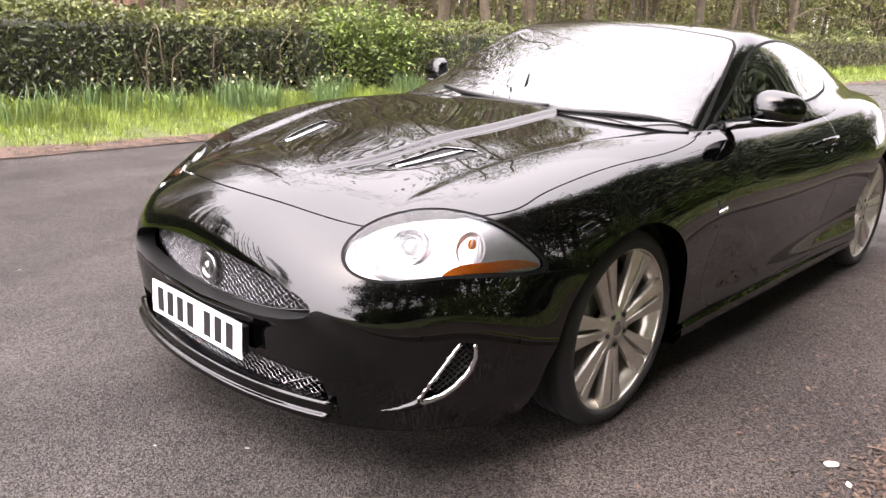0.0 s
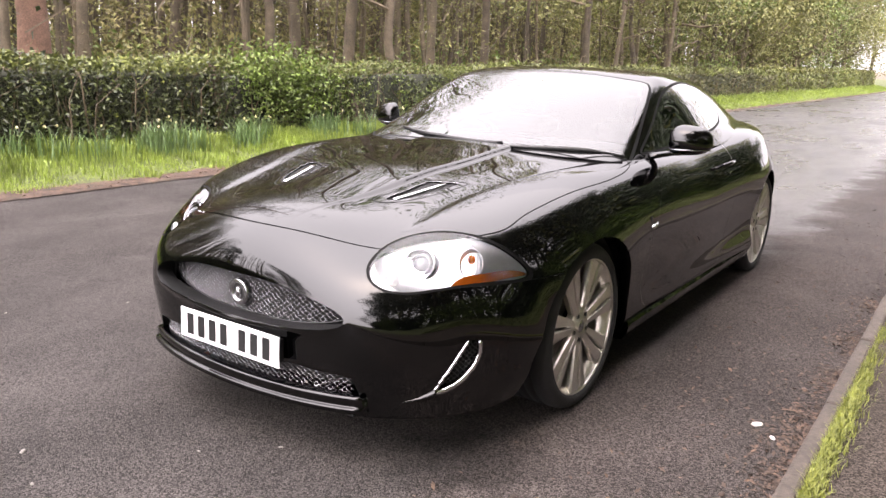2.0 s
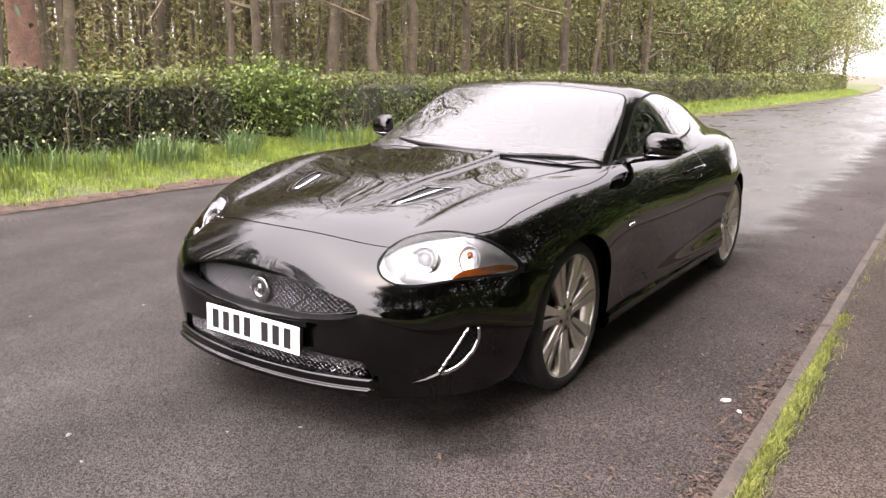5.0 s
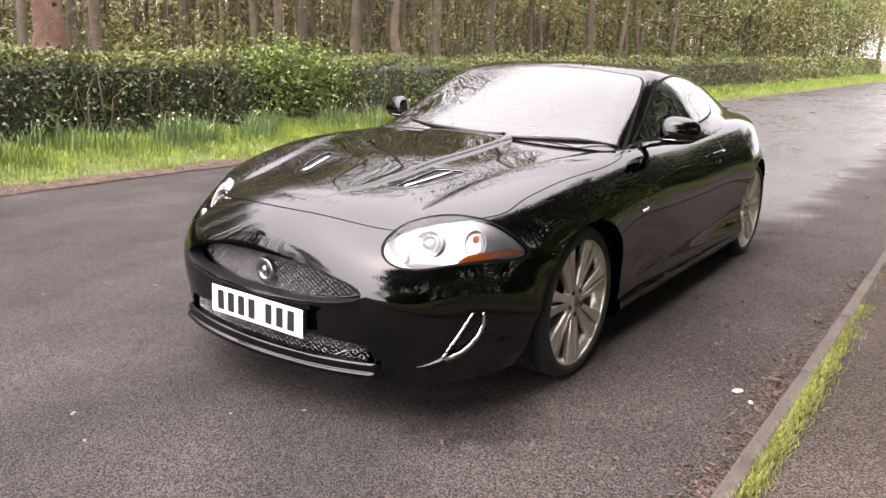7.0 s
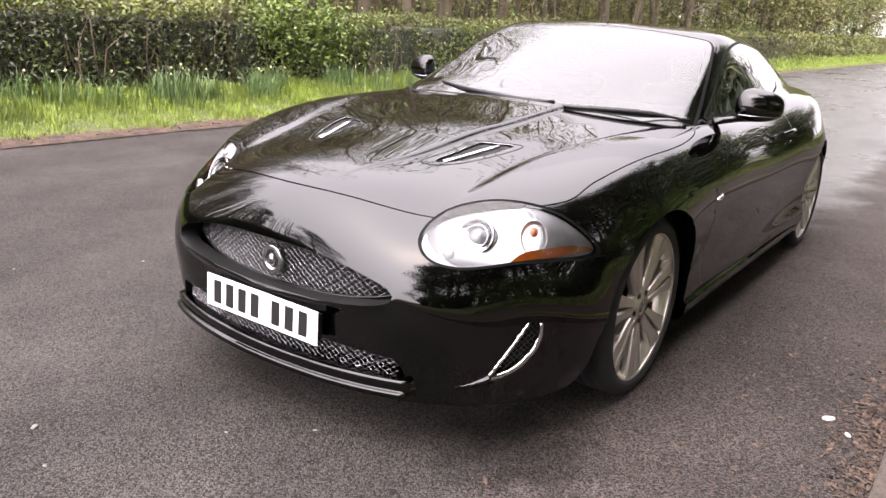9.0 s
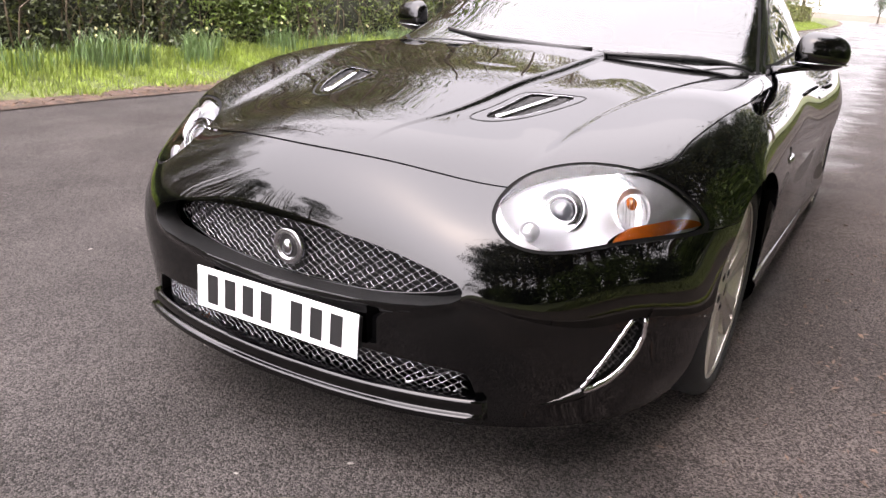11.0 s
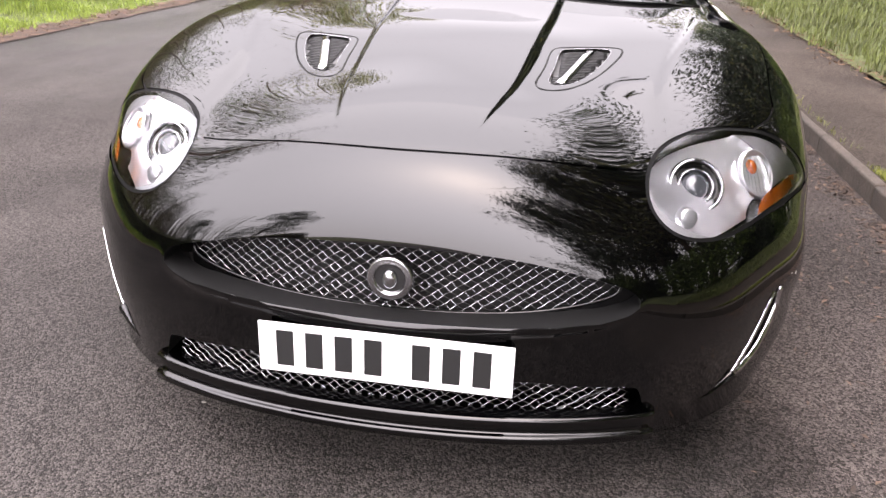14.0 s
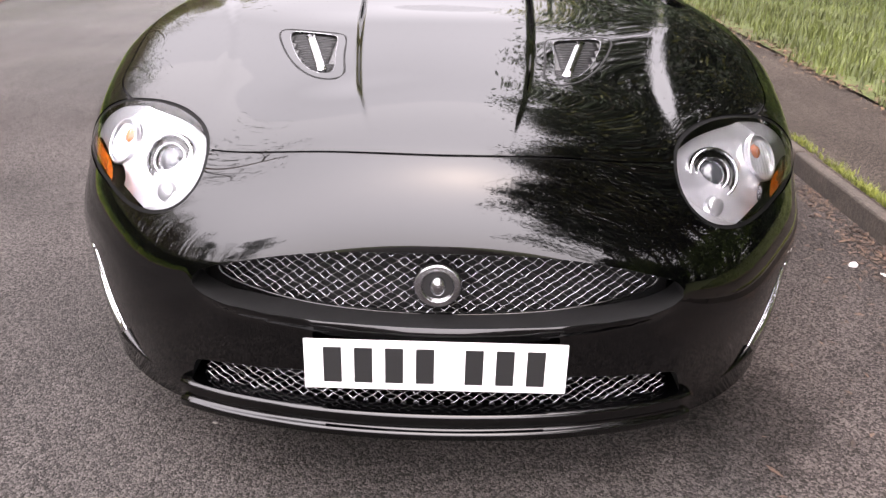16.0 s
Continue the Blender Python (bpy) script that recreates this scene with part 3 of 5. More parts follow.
lathe(badge, prof, pose(0, -0.972, 0.523, 90, 0, 0))
badge_ob = part("badge", badge, MESHMET, car, "round metal badge")
bm = bmesh.new()
lathe(bm, [(0, 0.006), (0.03, 0.006)], pose(0, -0.972, 0.523, 90, 0, 0))
part("badge_field", bm, INK, badge_ob)
bm = bmesh.new()
bmesh.ops.create_uvsphere(bm, u_segments=16, v_segments=10, radius=0.02, matrix=pose(0, -0.98, 0.522) @ Matrix.Diagonal((0.8, 0.6, 1.05, 1)))
part("badge_boss", bm, MESHMET, badge_ob)

# number plate with plain bars
plate_at = pose(0, -1.034, 0.3715, 88.5, 0, 0)
bm = bmesh.new()
box(bm, -0.26, 0.26, -0.0555, 0.0555, -0.002, 0.002, 0.0015)
bmesh.ops.transform(bm, matrix=plate_at, verts=bm.verts)
plate = part("number_plate", bm, WHITE, car, "white plate with black bars", smooth=False)
bm = bmesh.new()
box(bm, -0.25, 0.25, -0.04, 0.04, -0.03, -0.003)
bmesh.ops.transform(bm, matrix=plate_at, verts=bm.verts)
part("plate_mount", bm, PLASTIC, plate, smooth=False)
step_x, x = 0.061, -0.229
for k in range(7):
    bm = bmesh.new()
    box(bm, x + 0.007, x + 0.043, -0.0395, 0.0395, 0.0015, 0.0035)
    bmesh.ops.transform(bm, matrix=plate_at, verts=bm.verts)
    part("plate_bar", bm, INK, plate, smooth=False)
    x += step_x + (0.036 if k == 3 else 0)
for sx in (-0.225, 0.232):
    bm = bmesh.new()
    lathe(bm, [(0, 0.0055), (0.006, 0.0045), (0.007, 0.002)], plate_at @ pose(sx + 0.012 * (1 if sx > 0 else -1), -0.01, 0), 12)
    part("plate_screw", bm, WHITE, plate)


# splitter lip: a profile swept round the nose
def sweep_profile(name, xs, curve, profile, mat, parent, label=""):
    bm = bmesh.new()
    rows = []
    for x in xs:
        y = curve(x)
        rows.append([bm.verts.new((x, y + a, b + 0.03 * x * x)) for a, b in profile])
    for A, C in zip(rows, rows[1:]):
        for k in range(len(profile) - 1):
            bm.faces.new((A[k], C[k], C[k + 1], A[k + 1]))
    bm.faces.new(rows[0])
    bm.faces.new(rows[-1][::-1])
    bmesh.ops.recalc_face_normals(bm, faces=bm.faces)
    return part(name, bm, mat, parent, label)


lip_y = lambda x: -1.031 + 0.22 * x * x + 0.25 * x ** 4
sweep_profile("splitter", np.linspace(-0.548, 0.548, 40), lip_y, [(0.1, 0.25), (0.012, 0.25), (0.004, 0.2485), (0.001, 0.245), (0.0, 0.241), (0.001, 0.222), (0.003, 0.215), (0.001, 0.2125), (-0.006, 0.2115), (-0.009, 0.2095), (-0.01, 0.206), (-0.009, 0.194), (-0.006, 0.191), (0.1, 0.186)], PAINT, car, "black front splitter lip")

# underside and inner wheel wells
bm = bmesh.new()
box(bm, -0.66, 0.66, -0.5, 3.4, 0.17, 0.24)
box(bm, -0.5, 0.5, -0.93, -0.52, 0.172, 0.2)
part("underbody", bm, GAP, car, smooth=False)
for sx in (-1, 1):
    for y in (0.0, 2.752):
        bm = bmesh.new()
        n = 24
        rows = []
        for k in range(n + 1):
            a = math.pi * (-0.03 + 1.06 * k / n)
            r = 0.374 + (0.09 * max(0.0, -math.cos(a)) if y < 1 else 0)
            rows.append([bm.verts.new((sx * x, y + r * math.cos(a), 0.335 + r * math.sin(a))) for x in (0.5, 0.86)])
        for A, C in zip(rows, rows[1:]):
            bm.faces.new((A[0], A[1], C[1], C[0]))
        bm.faces.new([r[0] for r in rows])
        part("wheel_well", bm, GAP, car)

# ---- greenhouse panels ----
GFULL = np.concatenate((ROOF[:, :0:-1] * [-1, 1, 1], ROOF), axis=1)
cabin = Skin(GFULL, "roof")
SCREEN_LINE = mirror_outline([(0, 0.43), (0.6, 0.47), (0.75, 0.655), (0.7, 0.86), (0.645, 1.07), (0.602, 1.21), (0.575, 1.243), (0.3, 1.262), (0, 1.268)])
REAR_LINE = mirror_outline([(0, 2.3), (0.3, 2.3), (0.42, 2.4), (0.46, 2.9), (0.4, 3.15), (0, 3.2)])
SIDE_LINE = np.concatenate((spline(np.arange(11), [(0.8, 0.95), (1.0, 1.045), (1.2, 1.155), (1.33, 1.207), (1.5, 1.238), (1.76, 1.25), (2.0, 1.228), (2.2, 1.178), (2.31, 1.115), (2.3, 1.06), (2.2, 1.028)])(np.linspace(0, 10, 60)), [(1.98, 1.006), (1.5, 0.978), (1.0, 0.955)]))
f_screen = lambda V: np.where(V[:, 1] < 1.5, inside(V[:, :2], SCREEN_LINE), 1.0)
f_rear = lambda V: np.where(V[:, 1] > 2.0, inside(V[:, :2], REAR_LINE), 1.0)
f_side = lambda V: np.where(xa(V) > 0.4, inside(V[:, 1:], SIDE_LINE), 1.0)
cabin.cut(lambda V: f_screen(V) - 0.013, "screen_seal", {"roof"})
cabin.cut(f_screen, "screen", {"screen_seal"})
cabin.cut(lambda V: f_screen(V) + 0.03, "screen_clear", {"screen"})
cabin.cut(lambda V: f_rear(V), "rear", {"roof"})
cabin.cut(lambda V: f_side(V) - 0.012, "side_trim", {"roof"})
cabin.cut(f_side, "side", {"side_trim"})
cabin.cut(lambda V: V[:, 1] - 1.958 - 0.4 * (1.1 - V[:, 2]), "side_front", {"side"})
cabin.cut(lambda V: V[:, 1] - 1.982 - 0.4 * (1.1 - V[:, 2]), "post", {"side"})
cabin.emit("roof", "roof", PAINT, car, "black roof and pillars")
cabin.emit("screen_seal", "screen_seal", SEAL, car)
windscreen = cabin.emit("screen_clear", "windscreen", SCREEN, car, "clear glass windscreen")
cabin.emit("screen", "screen_border", SCREENEDGE, windscreen)
cabin.emit("rear", "rear_screen", GLASSDARK, car)
for r, name, mat in (("side_trim", "window_trim", SEAL), ("post", "window_post", TRIMBLACK), ("side", "quarter_glass", SIDEGLASS), ("side_front", "door_glass", SIDEGLASS)):
    cabin.rename(lambda V: V[:, 0], r, r + "_r")
    for k in (r, r + "_r"):
        ob = cabin.emit(k, name, mat, car)

# cabin behind the glass
bm = bmesh.new()
box(bm, -0.7, 0.7, 0.62, 1.0, 0.8, 0.965, 0.04)
part("dashboard", bm, CABIN, car)
bm = bmesh.new()
box(bm, -0.72, 0.72, 0.6, 2.9, 0.3, 0.6)
part("cabin_floor", bm, GAP, car, smooth=False)
for sx in (-0.38, 0.38):
    bm = bmesh.new()
    box(bm, sx - 0.24, sx + 0.24, 1.55, 1.75, 0.5, 1.02, 0.06)
    box(bm, sx - 0.12, sx + 0.12, 1.62, 1.75, 1.03, 1.17, 0.04)
    part("seat", bm, CABIN, car)
bm = bmesh.new()
sweep(bm, [(-0.38 + 0.18 * math.cos(a), 1.12 - 0.06 * math.sin(a), 0.86 + 0.17 * math.sin(a)) for a in np.linspace(0, 2 * math.pi, 28, endpoint=False)], 0.016, 8, closed=True)
part("steering_wheel", bm, CABIN, car)


def on_roof(x, y, lift=0.0):
    P = GFULL.reshape(-1, 3)
    i = np.argsort((P[:, 0] - x) ** 2 + (P[:, 1] - y) ** 2 - 0.0)[:4]
    return Vector(P[i].mean(0)) + Vector((0, -0.35 * lift, lift))


# wipers parked along the foot of the screen
for pts in ([(0.735, 0.655), (0.6, 0.56), (0.45, 0.497), (0.3, 0.462), (0.18, 0.45)], [(0.2, 0.47), (0.04, 0.462), (-0.15, 0.47), (-0.32, 0.51), (-0.47, 0.565)]):
    pts = [on_roof(x, y - 0.012, 0.006) for x, y in pts]
    curve = spline(np.arange(5), pts)(np.linspace(0, 4, 14))
    bm = bmesh.new()
    sweep(bm, list(curve), [0.005 + 0.004 * math.sin(math.pi * min(1, (k + 1) / 13)) for k in range(14)], 6, flat=1.2)
    wiper = part("wiper", bm, PLASTIC, car, "black wiper arm")
    bm = bmesh.new()
    sweep(bm, [Vector(p) + Vector((0, 0.008, -0.006)) for p in curve[1:]], 0.004, 5, flat=1.6)
    part("blade", bm, RUBBER, wiper)

# ---- headlamps ----
f_bowl = lambda V: (((xa(V) - 0.63) / 0.152) ** 2 + ((q_of(V) - 0.252) / 0.134) ** 2) ** 0.5 - 1
lampskin = body.sub({"lamp"})
lampskin.rename(lambda V: V[:, 0], "lamp", "lamp_r")
NOSE = SKIN_P[(SKIN_P[:, 1] < -0.3) & (SKIN_P[:, 2] > 0.5)]


def skin_point(x, q):
    P = NOSE
    d = (P[:, 0] - x) ** 2 + (0.866 * P[:, 2] + 0.5 * P[:, 1] - q) ** 2
    i = np.argsort(d)[:4]
    return P[i].mean(0)


def lamp_axis(x, q, forward):
    """Point on the lamp's face and the axis there, from the skin's own normal (0) to straight ahead (1)."""
    d = (NOSE[:, 0] - x) ** 2 + (0.866 * NOSE[:, 2] + 0.5 * NOSE[:, 1] - q) ** 2
    near = NOSE[np.argsort(d)[:60]]
    n = np.linalg.svd(near - near.mean(0))[2][2]
    n = n * np.sign(n @ np.array([0.5, -0.6, 0.6]))
    a = n * (1 - forward) + np.array([0.05, -0.97, 0.22]) * forward
    return near[:4].mean(0), n, a / np.linalg.norm(a)


def aimed(at, axis, sgn):
    """A pose at a point of the car's side sgn whose z runs along axis and whose y runs upwards."""
    z = Vector((sgn * axis[0], axis[1], axis[2]))
    x = Vector((0, 0, 1)).cross(z).normalized()
    y = z.cross(x)
    return Matrix(((x.x, y.x, z.x, sgn * at[0]), (x.y, y.y, z.y, at[1]), (x.z, y.z, z.z, at[2]), (0, 0, 0, 1)))


def dished(P, N):
    r = np.clip(f_bowl(P) + 1, 0, 1)
    return P - N * (0.016 + 0.035 * np.sqrt(np.clip(1 - r ** 2, 0, 1)))[:, None], None


MARKER = ring([(0.735, 0.182), (0.8, 0.24), (0.85, 0.296), (0.874, 0.329), (0.842, 0.318), (0.79, 0.272), (0.745, 0.226)])
centre, winker = lamp_axis(0.609, 0.25, 0.6), lamp_axis(0.748, 0.294, 0.35)
for tag, sgn in (("lamp", 1), ("lamp_r", -1)):
    one = lampskin.sub({tag})
    lens = one.emit(tag, "headlamp", LENS, car, "clear headlamp with silver reflector and amber indicator")
    one.cut(lambda V: inside(np.stack((xa(V), q_of(V)), 1), MARKER), "marker", {tag})
    one.cut(f_bowl, "bowl", {tag})
    one.emit(tag, "bezel", GREY, lens, sink=0.016)
    one.emit("marker", "side_marker", AMBER, lens, "amber side marker", sink=0.007)
    one.emit("bowl", "reflector", SILVER, lens, move=dished)
    aim = aimed(centre[0] - centre[1] * 0.05, centre[2], sgn)
    for nm, prof, mat in (("lens_ring", [(0.051, 0.006), (0.0525, 0.013), (0.056, 0.014), (0.0595, 0.01), (0.062, 0.002), (0.062, -0.03)], CHROME),
                          ("shroud", [(0.0365, 0.004), (0.0375, 0.0075), (0.0405, 0.0075), (0.042, 0.002), (0.047, -0.002), (0.0515, 0.004)], TRIMBLACK),
                          ("lens_edge", [(0.034, 0.005), (0.0352, 0.0085), (0.0375, 0.0088), (0.038, 0.005)], CHROME),
                          ("projector", [(0, 0.016), (0.012, 0.0145), (0.022, 0.0105), (0.03, 0.004), (0.034, -0.006)], material("projector_glass", (0.055, 0.058, 0.065), 0.05, 0.1, var=0.2, scale=40, coat=1.0))):
        bm = bmesh.new()
        lathe(bm, prof, aim)
        part(nm, bm, mat, lens)
    aim = aimed(winker[0] - winker[1] * 0.028, winker[2], sgn) @ Matrix.Diagonal((0.85, 1.1, 1, 1))
    for nm, prof, mat in (("indicator_bowl", [(0, -0.024), (0.02, -0.02), (0.036, -0.009), (0.045, 0.006), (0.048, 0.009), (0.05, 0.006), (0.05, -0.006)], SILVER),
                          ("indicator_bulb", [(0, 0.008), (0.007, 0.007), (0.013, 0.003), (0.018, -0.004), (0.0195, -0.014)], AMBER)):
        bm = bmesh.new()
        lathe(bm, prof, aim @ (Matrix.Translation((0.002, 0.016, -0.006)) if nm == "indicator_bulb" else Matrix.Identity(4)), 28)
        part(nm, bm, mat, lens)
    bm = bmesh.new()
    for k in range(7):
        a = 0.9 * (k - 3) / 3
        pts = [aim @ Vector((0.04 * math.sin(a) + 0.004 * math.cos(t), 0.04 * math.cos(a) * math.sin(t), 0.004)) for t in np.linspace(-1.2, 1.2, 7)]
        sweep(bm, pts, 0.0012, 4)
    part("indicator_rib", bm, LENS, lens)
    wash = skin_point(0.572, 0.135)
    bm = bmesh.new()
    lathe(bm, [(0, 0.004), (0.014, 0.003), (0.021, -0.001), (0.023, -0.012)], pose(sgn * wash[0], wash[1] + 0.018, wash[2] - 0.002, 76, 0, sgn * 25), 24)
    part("washer_cap", bm, SILVER, lens)

# ---- bonnet vents: mesh floor, bright bar ----
TOPS = SKIN_P[(SKIN_P[:, 1] < 0.2) & (SKIN_P[:, 2] > 0.7)]


def on_skin_z(x, y):
    d = (TOPS[:, 0] - x) ** 2 + (TOPS[:, 1] - y) ** 2
    i = np.argpartition(d, 4)[:4]
    w = 1 / (d[i] + 1e-7)
    return float((TOPS[i, 2] * w).sum() / w.sum())


for sgn in (1, -1):
    gx, gy = np.linspace(0.23, 0.44, 30), np.linspace(-0.545, -0.185, 50)
    P = np.array([[(x, y, on_skin_z(x, y) - 0.011) for x in gx] for y in gy])
    tray = Skin(P, "out")
    tray.cut(lambda V: inside(V[:, :2], VENT_IN) - 0.006, "floor")
    tray.emit("floor", "vent_mesh", VENTMESH, bonnet, "dark mesh vent insert", move=lambda A, N: (A * [sgn, 1, 1], None))
    bm = bmesh.new()
    sweep(bm, [(sgn * x, y, on_skin_z(x, y) - 0.0008) for x, y in VENT[::3]], 0.0035, 6, closed=True, flat=0.6)
    part("vent_frame", bm, GAP, bonnet)
    bm = bmesh.new()
    sweep(bm, [(sgn * x, y, on_skin_z(x, y) - 0.001) for x, y in VENT_IN[::3]], 0.0018, 6, closed=True, flat=0.6)
    part("vent_rim", bm, MESHMET, bonnet, "thin bright rim of the vent")
    for k in range(26):
        yy = -0.5 + k * 0.0112
        run = [(sgn * x, yy + 0.25 * (x - 0.3), on_skin_z(x, yy + 0.25 * (x - 0.3)) - 0.008) for x in np.linspace(0.24, 0.43, 14) if inside([(x, yy + 0.25 * (x - 0.3))], VENT_IN)[0] < -0.002]
        if len(run) > 1:
            bm = bmesh.new()
            sweep(bm, run, 0.002, 4)
            part("vent_slat", bm, PLASTIC, bonnet)
    bm = bmesh.new()
    bar = [(0.284 + (y + 0.5) * 0.27, y) for y in np.linspace(-0.475, -0.235, 8)]
    sweep(bm, [(sgn * x, y, on_skin_z(x, y) - 0.003) for x, y in bar], 0.0125, 8, flat=0.4)
    part("vent_bar", bm, CHROME, bonnet, "bright metal bar in the vent")

# ---- side intakes in the bumper: chrome strips and mesh ----
FS = SKIN_P[(SKIN_P[:, 1] < -0.45) & (SKIN_P[:, 2] < 0.52) & (SKIN_P[:, 2] > 0.2) & (SKIN_P[:, 0] > 0.5)]


def fog_point(g, z, out=0.0):
    d = ((FS[:, 0] + FS[:, 1]) / 1.41421 - g) ** 2 + (FS[:, 2] - z) ** 2
    i = np.argpartition(d, 4)[:4]
    w = 1 / (d[i] + 1e-6)
    p = (FS[i] * w[:, None]).sum(0) / w.sum()
    return Vector(p) + Vector((0.7, -0.7, 0)) * out


for sgn in (1, -1):
    flip = lambda p: Vector((sgn * p.x, p.y, p.z))
    outer = spline(np.arange(7), [(0.122, 0.448), (0.122, 0.402), (0.106, 0.356), (0.064, 0.31), (0.026, 0.286), (-0.006, 0.273), (-0.026, 0.273)])(np.linspace(0, 6, 26))
    bm = bmesh.new()
    sweep(bm, [flip(fog_point(g - 0.011, z, -0.005)) for g, z in outer], [0.0065 + 0.0055 * (k / 25) ** 0.6 for k in range(26)], 8)
    intake = part("side_intake", bm, CHROME, car, "chrome-trimmed side intake in the bumper")
    inner = spline(np.arange(5), [(0.08, 0.448), (0.05, 0.4), (0.019, 0.352), (-0.009, 0.308), (-0.026, 0.278)])(np.linspace(0, 4, 20))
    bm = bmesh.new()
    sweep(bm, [flip(fog_point(g - 0.011, z, -0.004)) for g, z in inner], 0.0085, 8, flat=0.8)
    part("inner_strip", bm, CHROME, intake)
    bm = bmesh.new()
    for s2 in (1, -1):
        for k in range(-14, 24):
            run = []
            for t in np.linspace(0, 10, 26):
                g, z = k * 0.02 + s2 * t * 0.02 - 0.06, 0.262 + t * 0.0195
                if inside([(g, z)], FOG)[0] < -0.004:
                    run.append(flip(fog_point(g, z, -0.022)))
                elif run:
                    if len(run) > 1:
                        sweep(bm, run, 0.0019, 4)
                    run = []
            if len(run) > 1:
                sweep(bm, run, 0.0019, 4)
    part("intake_mesh", bm, PLASTIC, intake)
    bm = bmesh.new()
    rows = [[bm.verts.new(flip(fog_point(g, z, -0.035))) for g in np.linspace(-0.06, 0.15, 8)] for z in np.linspace(0.25, 0.47, 10)]
    for A, C in zip(rows, rows[1:]):
        for k in range(7):
            bm.faces.new((A[k], A[k + 1], C[k + 1], C[k]))
    part("intake_back", bm, GAP, intake)
    # body-coloured flick below, towards the nose
    bm = bmesh.new()
    tail = spline(np.arange(4), [(-0.03, 0.272), (-0.066, 0.256), (-0.11, 0.244), (-0.165, 0.236)])(np.linspace(0, 3, 16))
    sweep(bm, [flip(fog_point(g, z, -0.004)) for g, z in tail], [0.018 * (1 - 0.85 * k / 15) for k in range(16)], 8)
    part("bumper_flick", bm, PAINT, intake)

# ---- wheels ----
def wheel_parts(root):
    """A wheel whose axle points along +x, outwards."""
    ax = pose(0, 0, 0, 0, 90, 0)
    bm = bmesh.new()
    lathe(bm, [(0.27, 0.024), (0.275, 0.028), (0.279, 0.024), (0.277, 0.016), (0.266, 0.008), (0.25, -0.008), (0.245, -0.04), (0.25, -0.12), (0.262, -0.16)], ax, 96)
    rim = part("wheel", bm, ALLOY, root, "silver twin-spoke alloy wheel with black tyre")
    bm = bmesh.new()
    prof = [(0.273, 0.022), (0.279, 0.034), (0.29, 0.038), (0.305, 0.036), (0.32, 0.028), (0.328, 0.018), (0.333, 0.008)]
    for k in range(5):
        h = 0.0 - k * 0.043
        prof += [(0.335, h), (0.335, h - 0.03), (0.329, h - 0.034), (0.329, h - 0.041)]
    prof += [(0.33, -0.205), (0.3, -0.215), (0.266, -0.19)]
    lathe(bm, prof, ax, 96)
    part("tyre", bm, RUBBER, rim)
    for k in range(7):
        for side in (-1, 1):
            bm = bmesh.new()
            n, rows = 9, []
            a = 2 * math.pi * k / 7
            u, w = Vector((0, math.cos(a), math.sin(a))), Vector((0, -math.sin(a), math.cos(a)))
            for i in range(n):
                t = i / (n - 1)
                half = 0.0125 + 0.0125 * t + 0.006 * t ** 3
                d = 0.012 + 0.012 * t ** 1.3
                c = u * (0.058 + 0.206 * t) + w * side * (0.0135 + 0.0235 * t)
                prof = [(-half, d - 0.03), (-half, d - 0.005 - 0.006 * (side < 0)), (-half * 0.8, d - 0.004 * (side < 0)), (half * 0.8, d - 0.004 * (side > 0)), (half, d - 0.005 - 0.006 * (side > 0)), (half, d - 0.03)]
                rows.append([bm.verts.new(c + w * q + Vector((h, 0, 0))) for q, h in prof])
            for A, C in zip(rows, rows[1:]):
                for j in range(6):
                    bm.faces.new((A[j], A[(j + 1) % 6], C[(j + 1) % 6], C[j]))
            bm.faces.new(rows[0])
            bm.faces.new(rows[-1][::-1])
            bmesh.ops.recalc_face_normals(bm, faces=bm.faces)
            part("spoke", bm, ALLOY, rim, smooth=False)
    bm = bmesh.new()
    lathe(bm, [(0, 0.012), (0.026, 0.012), (0.03, 0.018), (0.034, 0.012), (0.07, 0.01), (0.082, 0.004), (0.085, -0.02)], ax, 48)
    part("hub", bm, ALLOY, rim)
    bm = bmesh.new()
    lathe(bm, [(0, 0.016), (0.02, 0.016), (0.024, 0.0135)], ax, 32)
    part("hub_cap", bm, MESHMET, rim)
    for k in range(5):
        a = 2 * math.pi * (k + 0.5) / 5
        bm = bmesh.new()
        lathe(bm, [(0, 0.014), (0.008, 0.014), (0.0095, 0.006), (0.014, 0.0062), (0.0145, 0.0125)], pose(0, 0.055 * math.cos(a), 0.055 * math.sin(a)) @ ax, 12)
        part("lug_nut", bm, PLASTIC, rim)
    bm = bmesh.new()
    lathe(bm, [(0.07, -0.045), (0.178, -0.045), (0.178, -0.075), (0.07, -0.075)], ax, 64)
    part("brake_disc", bm, material("brake_iron", (0.25, 0.24, 0.23), 0.4, 0.9, var=0.2, scale=15), rim)
    bm = bmesh.new()
    lathe(bm, [(0.0, -0.1), (0.255, -0.1)], ax, 40)
    part("wheel_back", bm, GAP, rim)
    bm = bmesh.new()
    box(bm, -0.1, -0.03, 0.1, 0.2, -0.09, 0.09, 0.015)
    part("brake_caliper", bm, PLASTIC, rim)
    return rim


rim = wheel_parts(car)
rim.matrix_basis = pose(0.866, -0.006, 0.335, 14, 0, 0)
copy_thing(rim, pose(0.84, 2.752, 0.335, 52, 0, 0))
copy_thing(rim, pose(-0.866, -0.006, 0.335, 0, 0, 180))
copy_thing(rim, pose(-0.84, 2.752, 0.335, 30, 0, 180))

